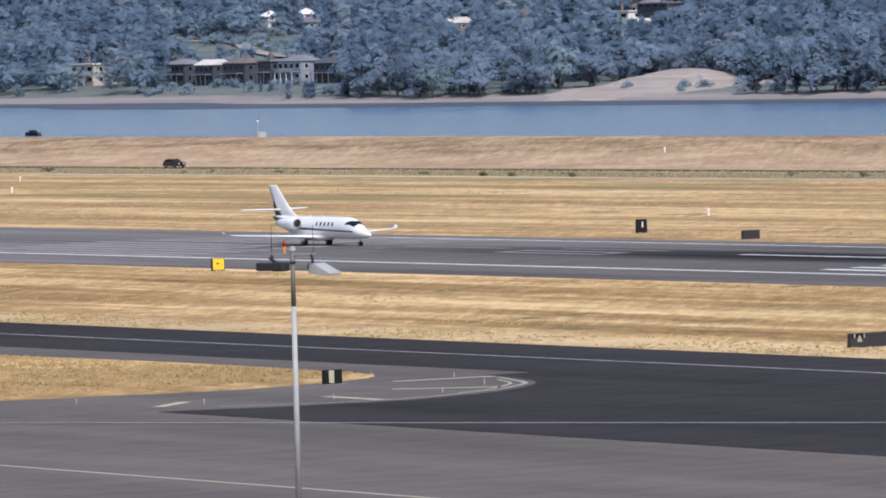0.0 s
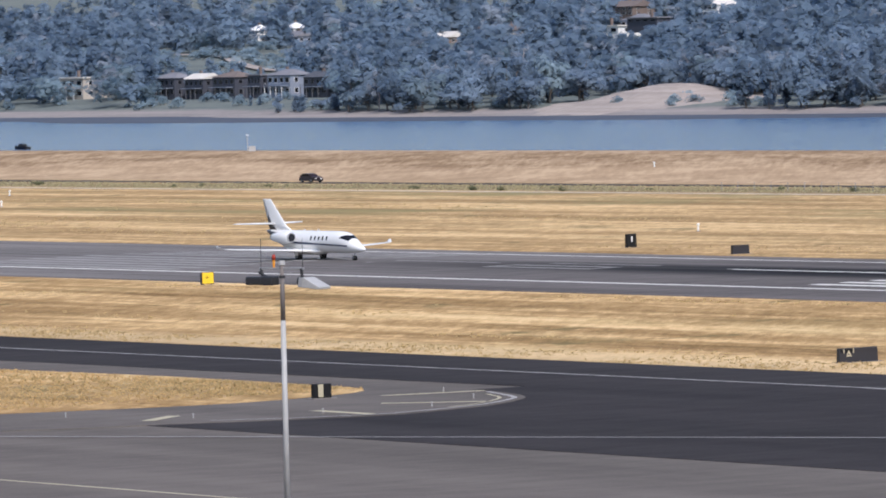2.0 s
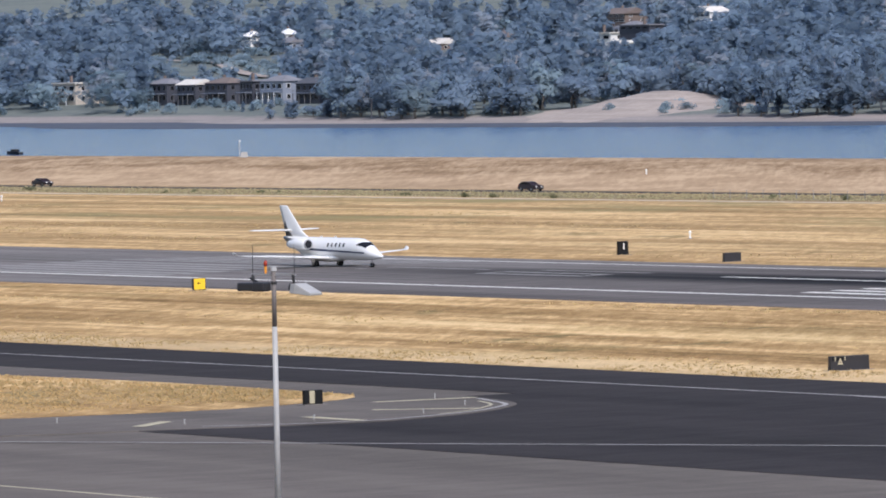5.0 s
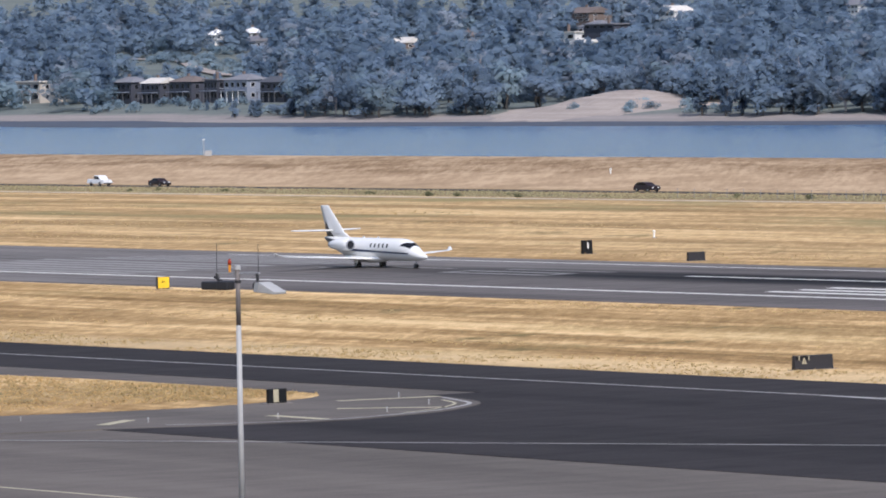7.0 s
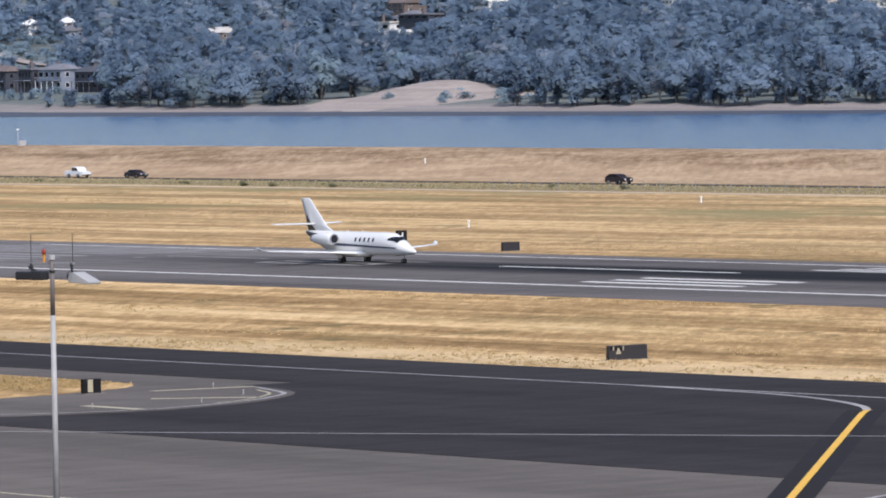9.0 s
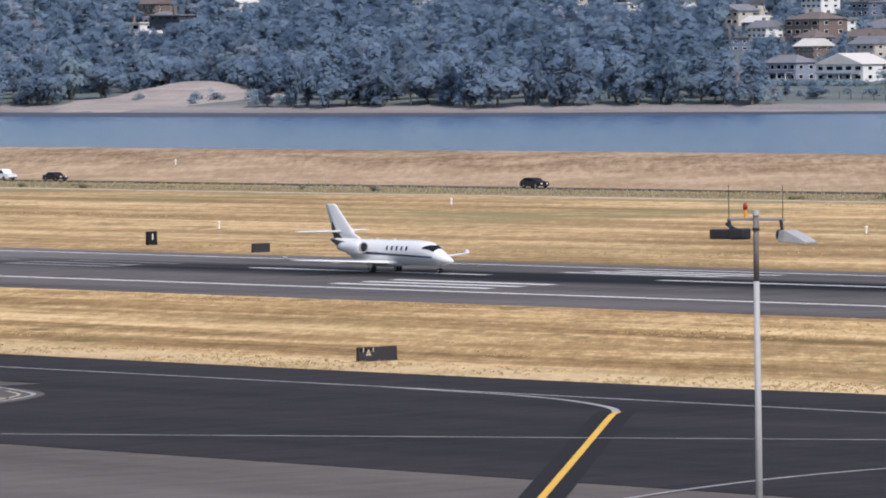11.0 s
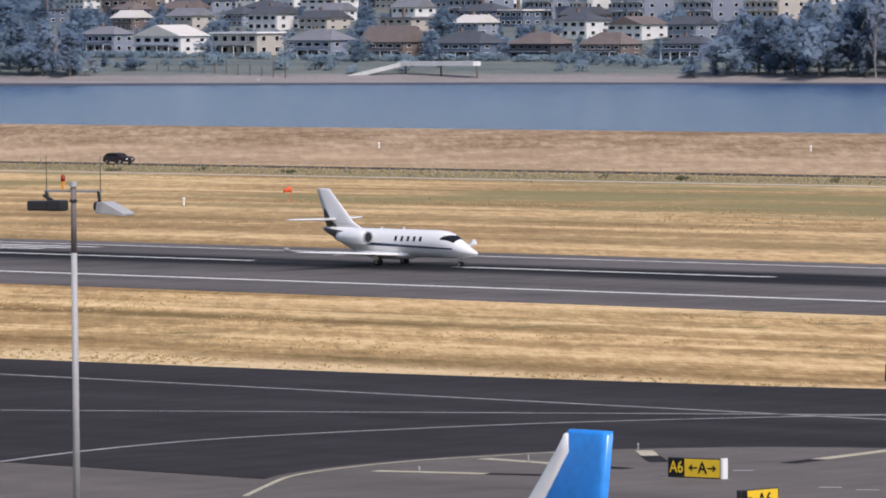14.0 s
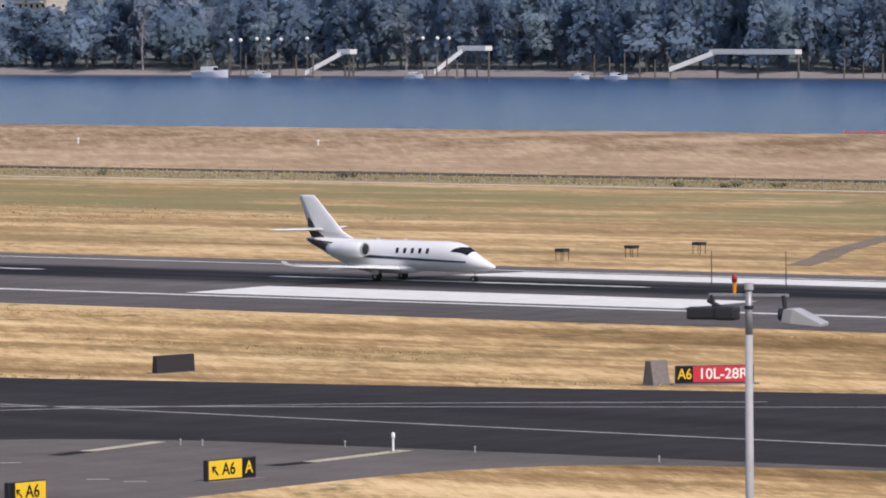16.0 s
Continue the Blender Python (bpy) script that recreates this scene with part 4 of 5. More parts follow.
for x, y in ((-366.2, 253.4), (-357.6, 249.8), (-352.2, 242.8), (-352.2, 234.5), (-354.9, 226.6), (-362.9, 222.2), (-233.5, 228.0), (-234.5, 236.5), (-236.6, 246.5), (-223.5, 252.6), (-215.8, 256.2), (-222.3, 252.9), (-208.0, 256.8), (-196.5, 256.6)):
    tagged(marker("edge_light", x, y, 0.09, 0.36, 0.05, "greymetal", "small pale taxiway edge light", "edge light"), group="taxiway edge lights")
marker("marker_post", -211.7, 255.0, 0.09, 1.0, 0.09, "signwhite", "white marker post on the taxiway shoulder", "post")
for x, y, z in ((-698, 562, 0), (-685.5, 662, 1.4), (-607, 666, 1.6), (-553, 504, 0), (-640, 480, 0), (-566, 667, 1.7), (-930, 560, 0), (-866, 520, 0), (-897, 664, 1.5)):
    b = marker("marker_box", x, y, z, 0.95, 0.16, "signwhite", "white marker on the dry grass", "marker")

for x, y in ((-345.3, 437.9), (-344.4, 446.1), (-343.7, 454.5)):
    p = empty("approach_indicator", pose(x, y, 0), "dark approach light box on thin legs", "light unit", "approach indicator lights")
    part("box", box(-0.45, 0.45, -0.45, 0.45, 0.75, 1.02, 0.03), "signback", p)
    for a in (-0.38, 0.38):
        for c in (-0.35, 0.35):
            part("leg", tube((a, c, 0), (a, c, 0.78), 0.03, 0.03, 6), "signback", p)


def windsock(x, y):
    w = empty("windsock", pose(x, y, 0, 0, 0, 50), "orange windsock on a short mast", "windsock")
    part("mast", tube((0.45, 0, 0), (0.45, 0, 1.5), 0.05, 0.04, 8), "orange", w)
    part("sock", loft([[(xx, r * math.cos(2 * math.pi * i / 14), 1.42 + dz + r * math.sin(2 * math.pi * i / 14)) for i in range(14)] for xx, r, dz in ((0.50, 0.32, 0.06), (0.2, 0.29, 0.02), (-0.15, 0.24, -0.06), (-0.40, 0.19, -0.16))]), "orange", w, "orange fabric sleeve", True)
    return w


windsock(-552, 518.7)


def weather_station(x, y):
    z = ground_z(x, y)
    w = empty("weather_mast", pose(x, y, z, 0, 0, 55), "pale instrument mast with cabinet on the levee", "mast")
    part("mast", tube((-0.6, 0, 0), (-0.6, 0, 3.0), 0.08, 0.06, 8), "greymetal", w)
    part("cabinet", box(-0.4, 0.9, -0.4, 0.4, -0.1, 1.0, 0.05), "greymetal", w)
    part("sensor", box(-0.85, -0.35, -0.05, 0.05, 3.0, 3.15, 0.01), "signwhite", w)


weather_station(-1060, 691)


def barrier(x0, x1, y):
    b = empty("orange_barrier", pose(0, 0, 0), "orange plastic barrier netting along the levee top", "barrier")
    for k in range(9):
        xx = x0 + (x1 - x0) * k / 8
        part("stake", tube((xx, y, ground_z(xx, y) - 0.1), (xx, y, ground_z(xx, y) + 0.6), 0.05, 0.05, 6), "orange", b)
    part("netting", box(x0, x1, y - 0.02, y + 0.02, ground_z(x0, y) + 0.16, ground_z(x0, y) + 0.32), "orange", b)


barrier(-501, -478, 693)


def shore_lamp(x, y, z):
    g = ground_z(x, y)
    p = empty("shore_lamp", pose(x, y, g), "slim lamp post with white globe on the far shore", "lamp post", "far shore lamps")
    part("post", tube((0, 0, -0.2), (0, 0, z - g), 0.12, 0.09, 8), "bark", p)
    part("globe", loft([[(0.55 * q * math.cos(2 * math.pi * i / 10), 0.55 * q * math.sin(2 * math.pi * i / 10), z - g + 0.55 + 0.55 * zz) for i in range(10)] for zz, q in ((-1, 0.2), (-0.6, 0.8), (0, 1), (0.6, 0.8), (1, 0.1))]), "signwhite", p, "white globe", True)


for lx, lz in ((-1229.6, 6.2), (-1226.0, 6.2), (-1220.1, 6.6), (-1216.0, 6.6), (-1211.3, 6.4), (-1201.9, 6.7), (-1160.9, 6.8), (-1155.8, 6.8), (-1151.8, 6.8)):
    shore_lamp(lx, 1412, lz)

# ------------------------------------------------------------------ perimeter fence and plants


def fence(x0, x1, y):
    f = empty("fence", pose(0, 0, 0), "wire perimeter fence on thin steel posts", "fence")
    n = int((x1 - x0) / 4)
    first = None
    for i in range(n + 1):
        if first is None:
            first = part("post", tube((0, 0, 0), (0, 0, 1.35), 0.045, 0.04, 6), "steel", f)
            first.location = (x0, y, 0)
        else:
            o = first.copy()
            scene.collection.objects.link(o)
            o.location = (x0 + i * 4, y, 0)
    for z in (0.4, 0.85, 1.3):
        part("wire", tube((x0, y, z), (x0 + n * 4, y, z), 0.003, 0.003, 4), "bark", f)


fence(-800, -240, 604.5)


def quads(centres, sizes, rng, up=0.3, out=None):
    """Small bent leaf patches at the given places: vertices and faces."""
    n = len(centres)
    nr = rng.normal(size=(n, 3))
    if out is not None:
        nr = nr * 0.3 + out
    nr[:, 2] += up
    nr /= np.linalg.norm(nr, axis=1)[:, None]
    t = np.cross(nr, rng.normal(size=(n, 3)))
    t /= np.linalg.norm(t, axis=1)[:, None]
    b = np.cross(nr, t)
    s = sizes[:, None] * 0.5
    v = np.empty((n, 4, 3))
    k = rng.uniform(0.55, 1.25, (n, 4, 1))
    v[:, 0], v[:, 1], v[:, 2], v[:, 3] = -t - b, t - b, t + b, -t + b
    v = centres[:, None, :] + v * k * s[:, None, :]
    return v.reshape(-1, 3), np.arange(4 * n).reshape(-1, 4)


def crown_points(kind, rng, n):
    """Leaf places of one crown of unit-like size in metres, with outward directions."""
    P, O = [], []
    if kind == "poplar":
        lobes = [(rng.normal(0, 0.9), rng.normal(0, 0.9), z, rng.uniform(1.6, 2.9) * (1.0 - 0.45 * abs(z - 11) / 12), rng.uniform(2.0, 3.2)) for z in np.linspace(3.5, 22, 13)]
    elif kind == "round":
        lobes = [(rng.normal(0, 3.0), rng.normal(0, 3.0), rng.uniform(5, 14.5), rng.uniform(2.2, 3.8), rng.uniform(1.9, 3.2)) for _ in range(15)]
    elif kind == "fir":
        lobes = [(rng.normal(0, 0.3), rng.normal(0, 0.3), z, 4.2 * (1 - z / 27) + 0.3, 1.2) for z in np.linspace(3, 25, 15)]
    elif kind == "sparse":
        lobes = [(rng.normal(0, 2.0), rng.normal(0, 2.0), rng.uniform(6, 21), rng.uniform(0.9, 1.8), rng.uniform(0.9, 2.0)) for _ in range(16)]
    else:
        lobes = [(rng.normal(0, 1.0), rng.normal(0, 1.0), rng.uniform(0.6, 2.2), rng.uniform(0.8, 1.5), rng.uniform(0.6, 1.1)) for _ in range(7)]
    w = np.array([l[3] * l[4] for l in lobes])
    cnt = rng.multinomial(n, w / w.sum())
    for (x, y, z, r, h), c in zip(lobes, cnt):
        d = rng.normal(size=(c, 3))
        d /= np.linalg.norm(d, axis=1)[:, None]
        q = rng.uniform(0.55, 1.22, (c, 1))
        P.append(np.array((x, y, z)) + d * q * np.array((r, r, h)))
        O.append(d)
    return np.concatenate(P), np.concatenate(O), lobes


def mesh_of(name, v, f, mat, normals=None):
    me = bpy.data.meshes.new(name)
    n, k = len(f), f.shape[1]
    me.vertices.add(len(v))
    me.vertices.foreach_set("co", np.ascontiguousarray(v, dtype=np.float32).ravel())
    me.loops.add(n * k)
    me.loops.foreach_set("vertex_index", np.ascontiguousarray(f, dtype=np.int32).ravel())
    me.polygons.add(n)
    me.polygons.foreach_set("loop_start", np.arange(0, n * k, k, dtype=np.int32))
    me.update(calc_edges=True)
    me.materials.append(M[mat])
    if normals is not None:
        me.normals_split_custom_set_from_vertices(np.ascontiguousarray(normals, dtype=np.float32).tolist())
    return me


def trunk_mesh(kind, rng, lobes, mat):
    bm = bmesh.new()
    top = {"poplar": 21, "round": 11, "fir": 25, "sparse": 21, "shrub": 1.2}[kind]
    r = {"poplar": 0.42, "round": 0.5, "fir": 0.4, "sparse": 0.34, "shrub": 0.08}[kind]
    pts = [Vector((rng.normal(0, 0.25) * k, rng.normal(0, 0.25) * k, top * k / 4 - (0.4 if k == 0 else 0))) for k in range(5)]
    for i in range(4):
        add_tube(bm, pts[i], pts[i + 1], r * (1 - i * 0.23), r * (1 - (i + 1) * 0.23) + 0.02, 7, False)
    for x, y, z, _, _ in lobes[:: 2 if kind != "sparse" else 1]:
        base_z = max(0.3, z * 0.62)
        k = min(3, int(base_z / top * 4))
        add_tube(bm, (pts[k].x, pts[k].y, base_z), (x, y, z), r * 0.35, r * 0.1, 5, False)
    me = bpy.data.meshes.new("trunk")
    bm.to_mesh(me)
    bm.free()
    me.materials.append(M[mat])
    return me


TREES = {}
LABELS = {"poplar": "tall narrow cottonwood on the river bank, haze put into its dense leaves' colour", "round": "broad leafy tree with a rounded uneven crown",
          "fir": "dark conical fir tree", "sparse": "thin pale-stemmed tree with sparse leaves", "shrub": "low green shrub on rough ground"}
for kind, leaf, bark, n, size, count in (("poplar", "leafa", "bark", 950, 1.0, 4), ("round", "leafa", "bark", 1050, 1.05, 3), ("round", "leafc", "bark", 1000, 1.0, 2), ("fir", "leafb", "bark", 1000, 0.95, 2), ("sparse", "leafd", "palebark", 520, 0.7, 2), ("poplar", "leafb", "bark", 950, 1.0, 2), ("shrub", "leafc", "bark", 200, 0.55, 2), ("shrub", "bush", "bark", 200, 0.5, 2)):
    for c in range(count):
        rng = np.random.default_rng(len(TREES) * 7 + c + 3)
        P, O, lobes = crown_points(kind, rng, n)
        v, f = quads(P, rng.uniform(0.6, 1.5, len(P)) * size, rng, 0.25, O)
        axis = np.array((P[:, 0].mean(), P[:, 1].mean(), P[:, 2].mean()))
        N = O * 0.2 + (P - axis) / (np.abs(P - axis).max(0) + 0.1) * 0.3 + np.array((0.40, -0.35, 0.85)) + rng.normal(0, 0.08, P.shape)
        N = np.repeat(N / np.linalg.norm(N, axis=1)[:, None], 4, axis=0)
        TREES.setdefault((kind, leaf), []).append((v, f, mesh_of("crown", v, f, leaf, N), trunk_mesh(kind, rng, lobes, bark), N))


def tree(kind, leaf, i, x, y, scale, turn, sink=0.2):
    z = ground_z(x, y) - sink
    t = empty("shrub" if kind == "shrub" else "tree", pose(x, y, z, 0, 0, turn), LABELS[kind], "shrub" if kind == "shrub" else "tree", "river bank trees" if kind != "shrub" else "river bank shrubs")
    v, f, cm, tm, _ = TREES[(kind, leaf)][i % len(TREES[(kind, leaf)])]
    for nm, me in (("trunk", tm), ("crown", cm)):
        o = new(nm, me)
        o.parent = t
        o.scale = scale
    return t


R = random.Random(11)
KINDS = [("poplar", "leafa")] * 5 + [("round", "leafa")] * 4 + [("round", "leafc")] * 2 + [("poplar", "leafb")] * 3 + [("fir", "leafb")] * 1 + [("sparse", "leafd")] * 2


# ------------------------------------------------------------------ houses of the far bank


def tone(name, col, vary=0.1):
    if name not in M:
        M[name] = plain(name, col, 0.8, vary=vary, scale=0.4)
    return name


# the grey and dark tones carry a slight blue cast that stands in for haze
WALLS = {"white": tone("white_render", (0.72, 0.71, 0.68)), "grey": tone("grey_siding", (0.24, 0.27, 0.33)), "dark": tone("dark_siding", (0.055, 0.06, 0.08)), "brown": tone("brown_siding", (0.17, 0.13, 0.11)),
         "beige": tone("beige_siding", (0.48, 0.43, 0.37)), "blue": tone("blue_grey_siding", (0.12, 0.15, 0.21))}
ROOFS = {"grey": tone("grey_shingle", (0.20, 0.20, 0.22), 0.2), "brown": tone("brown_shingle", (0.17, 0.135, 0.12), 0.2), "pale": tone("pale_roof", (0.66, 0.62, 0.56)), "dark": tone("dark_shingle", (0.08, 0.085, 0.10), 0.2), "white": tone("bright_metal_roof", (0.85, 0.84, 0.82))}
HOUSE_GROUND = []


def house(x0, y, w, d, z, h, roof, wall, roofcol, label, rise=3.0, floors=2, bays=4, porch=True, category="house", chimney=True, turn=0):
    """A house facing the river: walls, pitched, hipped or flat roof, windows, door, chimney."""
    z = max(z, ground_z(x0 + w / 2, y + d / 2) - 0.3)
    HOUSE_GROUND.append((x0 + w / 2, y + d / 2, max(w, d) * 0.6 + 3, z))
    b = empty("house" if category == "house" else "apartment_building", pose(x0, y, z, 0, 0, turn), label, category, "far bank houses" if category == "house" else "far bank apartments")
    part("wall", box(0, w, 0, d, -4, h), WALLS[wall], b)
    bm = bmesh.new()
    o = 0.7
    if roof == "flat":
        add_box(bm, -o, w + o, -o, d + o, h, h + 0.5)
    else:
        e = [bm.verts.new(p) for p in ((-o, -o, h), (w + o, -o, h), (w + o, d + o, h), (-o, d + o, h))]
        if roof == "hip":
            k = min(w, d) * 0.45
            t = [bm.verts.new((k, d / 2, h + rise)), bm.verts.new((w - k, d / 2, h + rise))]
            fs = ((e[0], e[1], t[1], t[0]), (e[1], e[2], t[1]), (e[2], e[3], t[0], t[1]), (e[3], e[0], t[0]))
        elif roof == "gable":
            t = [bm.verts.new((-o, d / 2, h + rise)), bm.verts.new((w + o, d / 2, h + rise))]
            fs = ((e[0], e[1], t[1], t[0]), (e[1], e[2], t[1]), (e[2], e[3], t[0], t[1]), (e[3], e[0], t[0]))
        else:
            t = [bm.verts.new((w / 2, -o, h + rise)), bm.verts.new((w / 2, d + o, h + rise))]
            fs = ((e[0], e[1], t[0]), (e[1], e[2], t[1], t[0]), (e[2], e[3], t[1]), (e[3], e[0], t[0], t[1]))
        for f in fs:
            bm.faces.new(f)
        bm.faces.new(e)
    rf = part("roof", bm, ROOFS[roofcol], b)
    if chimney:
        part("chimney", box(w * 0.3, w * 0.3 + 0.9, d * 0.5, d * 0.5 + 0.9, h, h + rise + 1.0), WALLS["brown"], rf)
    if roof == "front":
        # glazed gable wall under the front roof
        bm = bmesh.new()
        g = [bm.verts.new(p) for p in ((0, -0.02, h), (w, -0.02, h), (w / 2, -0.02, h + rise * 0.94))]
        bm.faces.new(g)
        part("gable", bm, WALLS[wall], b)
    trimcol = tone("window_frame_dark", (0.12, 0.12, 0.13)) if wall == "dark" else tone("window_frame_white", (0.7, 0.7, 0.7))
    fh = h / floors
    for f in range(floors):
        for i in range(bays):
            cx = w * (i + 0.5) / bays
            ww = w / bays * R.uniform(0.5, 0.72)
            win = part("window", box(cx - ww / 2, cx + ww / 2, -0.10, 0.05, f * fh + fh * 0.28, f * fh + fh * 0.80), trimcol, b)
            part("pane", box(cx - ww / 2 + 0.16, cx + ww / 2 - 0.16, -0.14, -0.09, f * fh + fh * 0.28 + 0.14, f * fh + fh * 0.80 - 0.14), "glass", win)
        for i in range(2):
            cy = d * (i + 0.5) / 2
            win = part("window", box(w - 0.05, w + 0.10, cy - 0.9, cy + 0.9, f * fh + fh * 0.3, f * fh + fh * 0.78), trimcol, b)
            part("pane", box(w + 0.09, w + 0.14, cy - 0.75, cy + 0.75, f * fh + fh * 0.3 + 0.14, f * fh + fh * 0.78 - 0.14), "glass", win)
    if porch:
        dk = part("deck", box(w * 0.1, w * 0.9, -3.0, -0.02, fh - 0.25, fh), WALLS["grey"], b)
        for k in range(4):
            xx = w * (0.12 + 0.25 * k)
            part("post", box(xx, xx + 0.25, -2.95, -2.7, -4, fh - 0.25), trimcol, dk)
        part("railing", box(w * 0.1, w * 0.9, -3.0, -2.94, fh + 0.75, fh + 0.85), trimcol, dk)
    return b


def bank_z(x, y):
    return ground_z(x, y)


# row beside the water: x of the west corner, apparent frontage, roof and finish
ROW = ((-1651, 26, "hip", "grey", "grey", "grey two-storey house with a hipped roof", 6.2, 2.6), (-1625, 36, "front", "white", "pale", "white house with a large glazed gable", 5.6, 3.6), (-1588, 34, "flat", "beige", "white", "long modern house with a flat pale roof", 7.0, 0),
       (-1553, 32, "hip", "grey", "grey", "grey house with hipped roof and verandah", 5.6, 3.4), (-1520, 31, "gable", "brown", "brown", "brown house with steep gabled roof", 5.0, 5.0), (-1488, 34, "hip", "blue", "dark", "dark blue house with low hipped roof", 4.6, 3.6),
       (-1454, 28, "hip", "dark", "brown", "dark house with low brown hipped roof", 4.4, 3.4), (-1424, 27, "hip", "brown", "brown", "low brown house with hipped roof", 4.2, 3.6), (-1390, 25, "hip", "blue", "dark", "dark blue house with curved low roof", 4.4, 2.2))
for x0, fr, roof, wall, rc, lab, h, rise in ROW:
    w = fr * 0.62
    house(x0, 1460, w, fr * 0.34, 3.2, h, roof, wall, rc, lab + " on the far bank", rise, 2, 5)
# houses on the slope above
UP = ((-1797, 1600, 29, "hip", "brown", "brown", 19.0, 6), (-1751, 1600, 18, "gable", "grey", "grey", 18.0, 3.5), (-1728, 1600, 17, "gable", "white", "grey", 20.5, 4), (-1695, 1600, 26, "hip", "white", "grey", 17.6, 4), (-1658, 1600, 18, "gable", "beige", "brown", 18.0, 4), (-1620, 1600, 30, "flat", "white", "white", 14.5, 8),
      (-1640, 1640, 20, "gable", "grey", "brown", 21, 5), (-1700, 1650, 22, "hip", "beige", "grey", 24, 5), (-1760, 1660, 20, "gable", "white", "brown", 25, 5), (-1675, 1545, 16, "hip", "grey", "dark", 11, 4), (-1600, 1660, 24, "hip", "beige", "grey", 22, 5), (-1825, 1680, 20, "gable", "white", "grey", 27, 5),
      (-2345, 1700, 40, "flat", "white", "pale", 24.0, 3.5), (-2334, 1712, 24, "hip", "grey", "grey", 26.5, 3.5), (-2290, 1720, 22, "front", "white", "pale", 30.5, 5), (-2300, 1690, 34, "flat", "dark", "grey", 28.5, 2), (-2412, 1700, 24, "hip", "beige", "brown", 24.5, 2.5), (-2431, 1700, 14, "gable", "white", "brown", 23.0, 3), (-2446, 1690, 22, "gable", "brown", "pale", 12.5, 3),
      (-2608, 1700, 14, "hip", "white", "white", 27.5, 2.2), (-2577, 1700, 12, "hip", "white", "white", 28.0, 2.4), (-2560, 1690, 14, "gable", "grey", "grey", 23.5, 3), (-2380, 1740, 26, "gable", "brown", "brown", 32, 4), (-2250, 1790, 16, "gable", "white", "grey", 33, 4), (-2110, 1760, 12, "gable", "beige", "pale", 31, 4), (-2080, 1760, 14, "flat", "white", "white", 29.5, 3), (-2000, 1720, 16, "gable", "white", "grey", 29, 4), (-1900, 1700, 18, "gable", "white", "brown", 29, 4))
for x0, y, fr, roof, wall, rc, z, h in UP:
    house(x0, y, fr * 0.62, fr * 0.36 + 3, z, h, roof, wall, rc, {"white": "white", "grey": "grey", "brown": "brown", "beige": "beige", "dark": "dark"}[wall] + " hillside house with " + {"hip": "hipped", "gable": "gabled", "flat": "flat", "front": "front-gabled"}[roof] + " roof among trees", 2.6, 2 if h > 3.6 else 1, 4, False)
RH = random.Random(4)
for y, z, n, xa, xb in ((1528, 8.5, 9, -1720, -1430), (1556, 12.0, 9, -1790, -1500), (1625, 18.5, 8, -1860, -1640), (1660, 22.0, 11, -1900, -1440), (1700, 26.0, 11, -1960, -1480), (1750, 30.0, 10, -2020, -1520)):
    for i in range(n):
        x0 = xa + (xb - xa) * (i + RH.uniform(0.1, 0.8)) / n
        fr = RH.uniform(15, 25)
        wall, rc, roof = RH.choice(("white", "grey", "beige", "brown", "white", "blue")), RH.choice(("grey", "brown", "dark", "pale", "grey")), RH.choice(("hip", "gable", "gable", "front", "flat"))
        h = RH.uniform(3.8, 5.6)
        house(x0, y, fr * 0.62, fr * 0.36 + 3, ground_z(x0, y), h, roof, wall, rc, {"white": "white", "grey": "grey", "brown": "brown", "beige": "beige", "blue": "blue-grey"}[wall] + " hillside house in the far town", 2.6, 2, 4, False)
# terraces on the west shore
for x0, fr, h, wall, rc, roof in ((-2330, 34, 8.0, "beige", "pale", "flat"), (-2254, 22, 7.5, "dark", "grey", "hip"), (-2232, 20, 7.0, "dark", "pale", "gable"), (-2212, 24, 7.5, "dark", "brown", "hip"), (-2187, 14, 8.0, "dark", "grey", "flat"), (-2173, 24, 8.0, "grey", "grey", "hip"), (-2148, 24, 7.0, "dark", "dark", "gable")):
    house(x0, 1425, fr * 0.66, fr * 0.36 + 2, 3.4, h, roof, wall, rc, {"beige": "pale", "dark": "dark stained", "grey": "grey"}[wall] + " terraced house above the west shore", 2.2, 2, 4, True)


def apartment(x0, y, fr, z, wall):
    w = fr * 0.62
    b = house(x0, y, w, fr * 0.4 + 4, z, 12.0, "flat", wall, "grey", "pale apartment block with stacked balconies", 0, 4, 6, False, "apartment building", False)
    for f in range(1, 4):
        for k in (0.08, 0.58):
            bl = part("balcony", box(w * k, w * (k + 0.34), -1.6, -0.02, f * 3.0 - 0.2, f * 3.0), WALLS["white"], b)
            part("balustrade", box(w * k, w * (k + 0.34), -1.6, -1.52, f * 3.0, f * 3.0 + 1.0), WALLS["grey"], bl)


for x0, fr, wall in ((-1602, 26, "grey"), (-1566, 20, "grey"), (-1546, 17, "white"), (-1527, 24, "grey"), (-1498, 26, "grey"), (-1468, 24, "beige")):
    apartment(x0, 1580, fr, 14.0, wall)

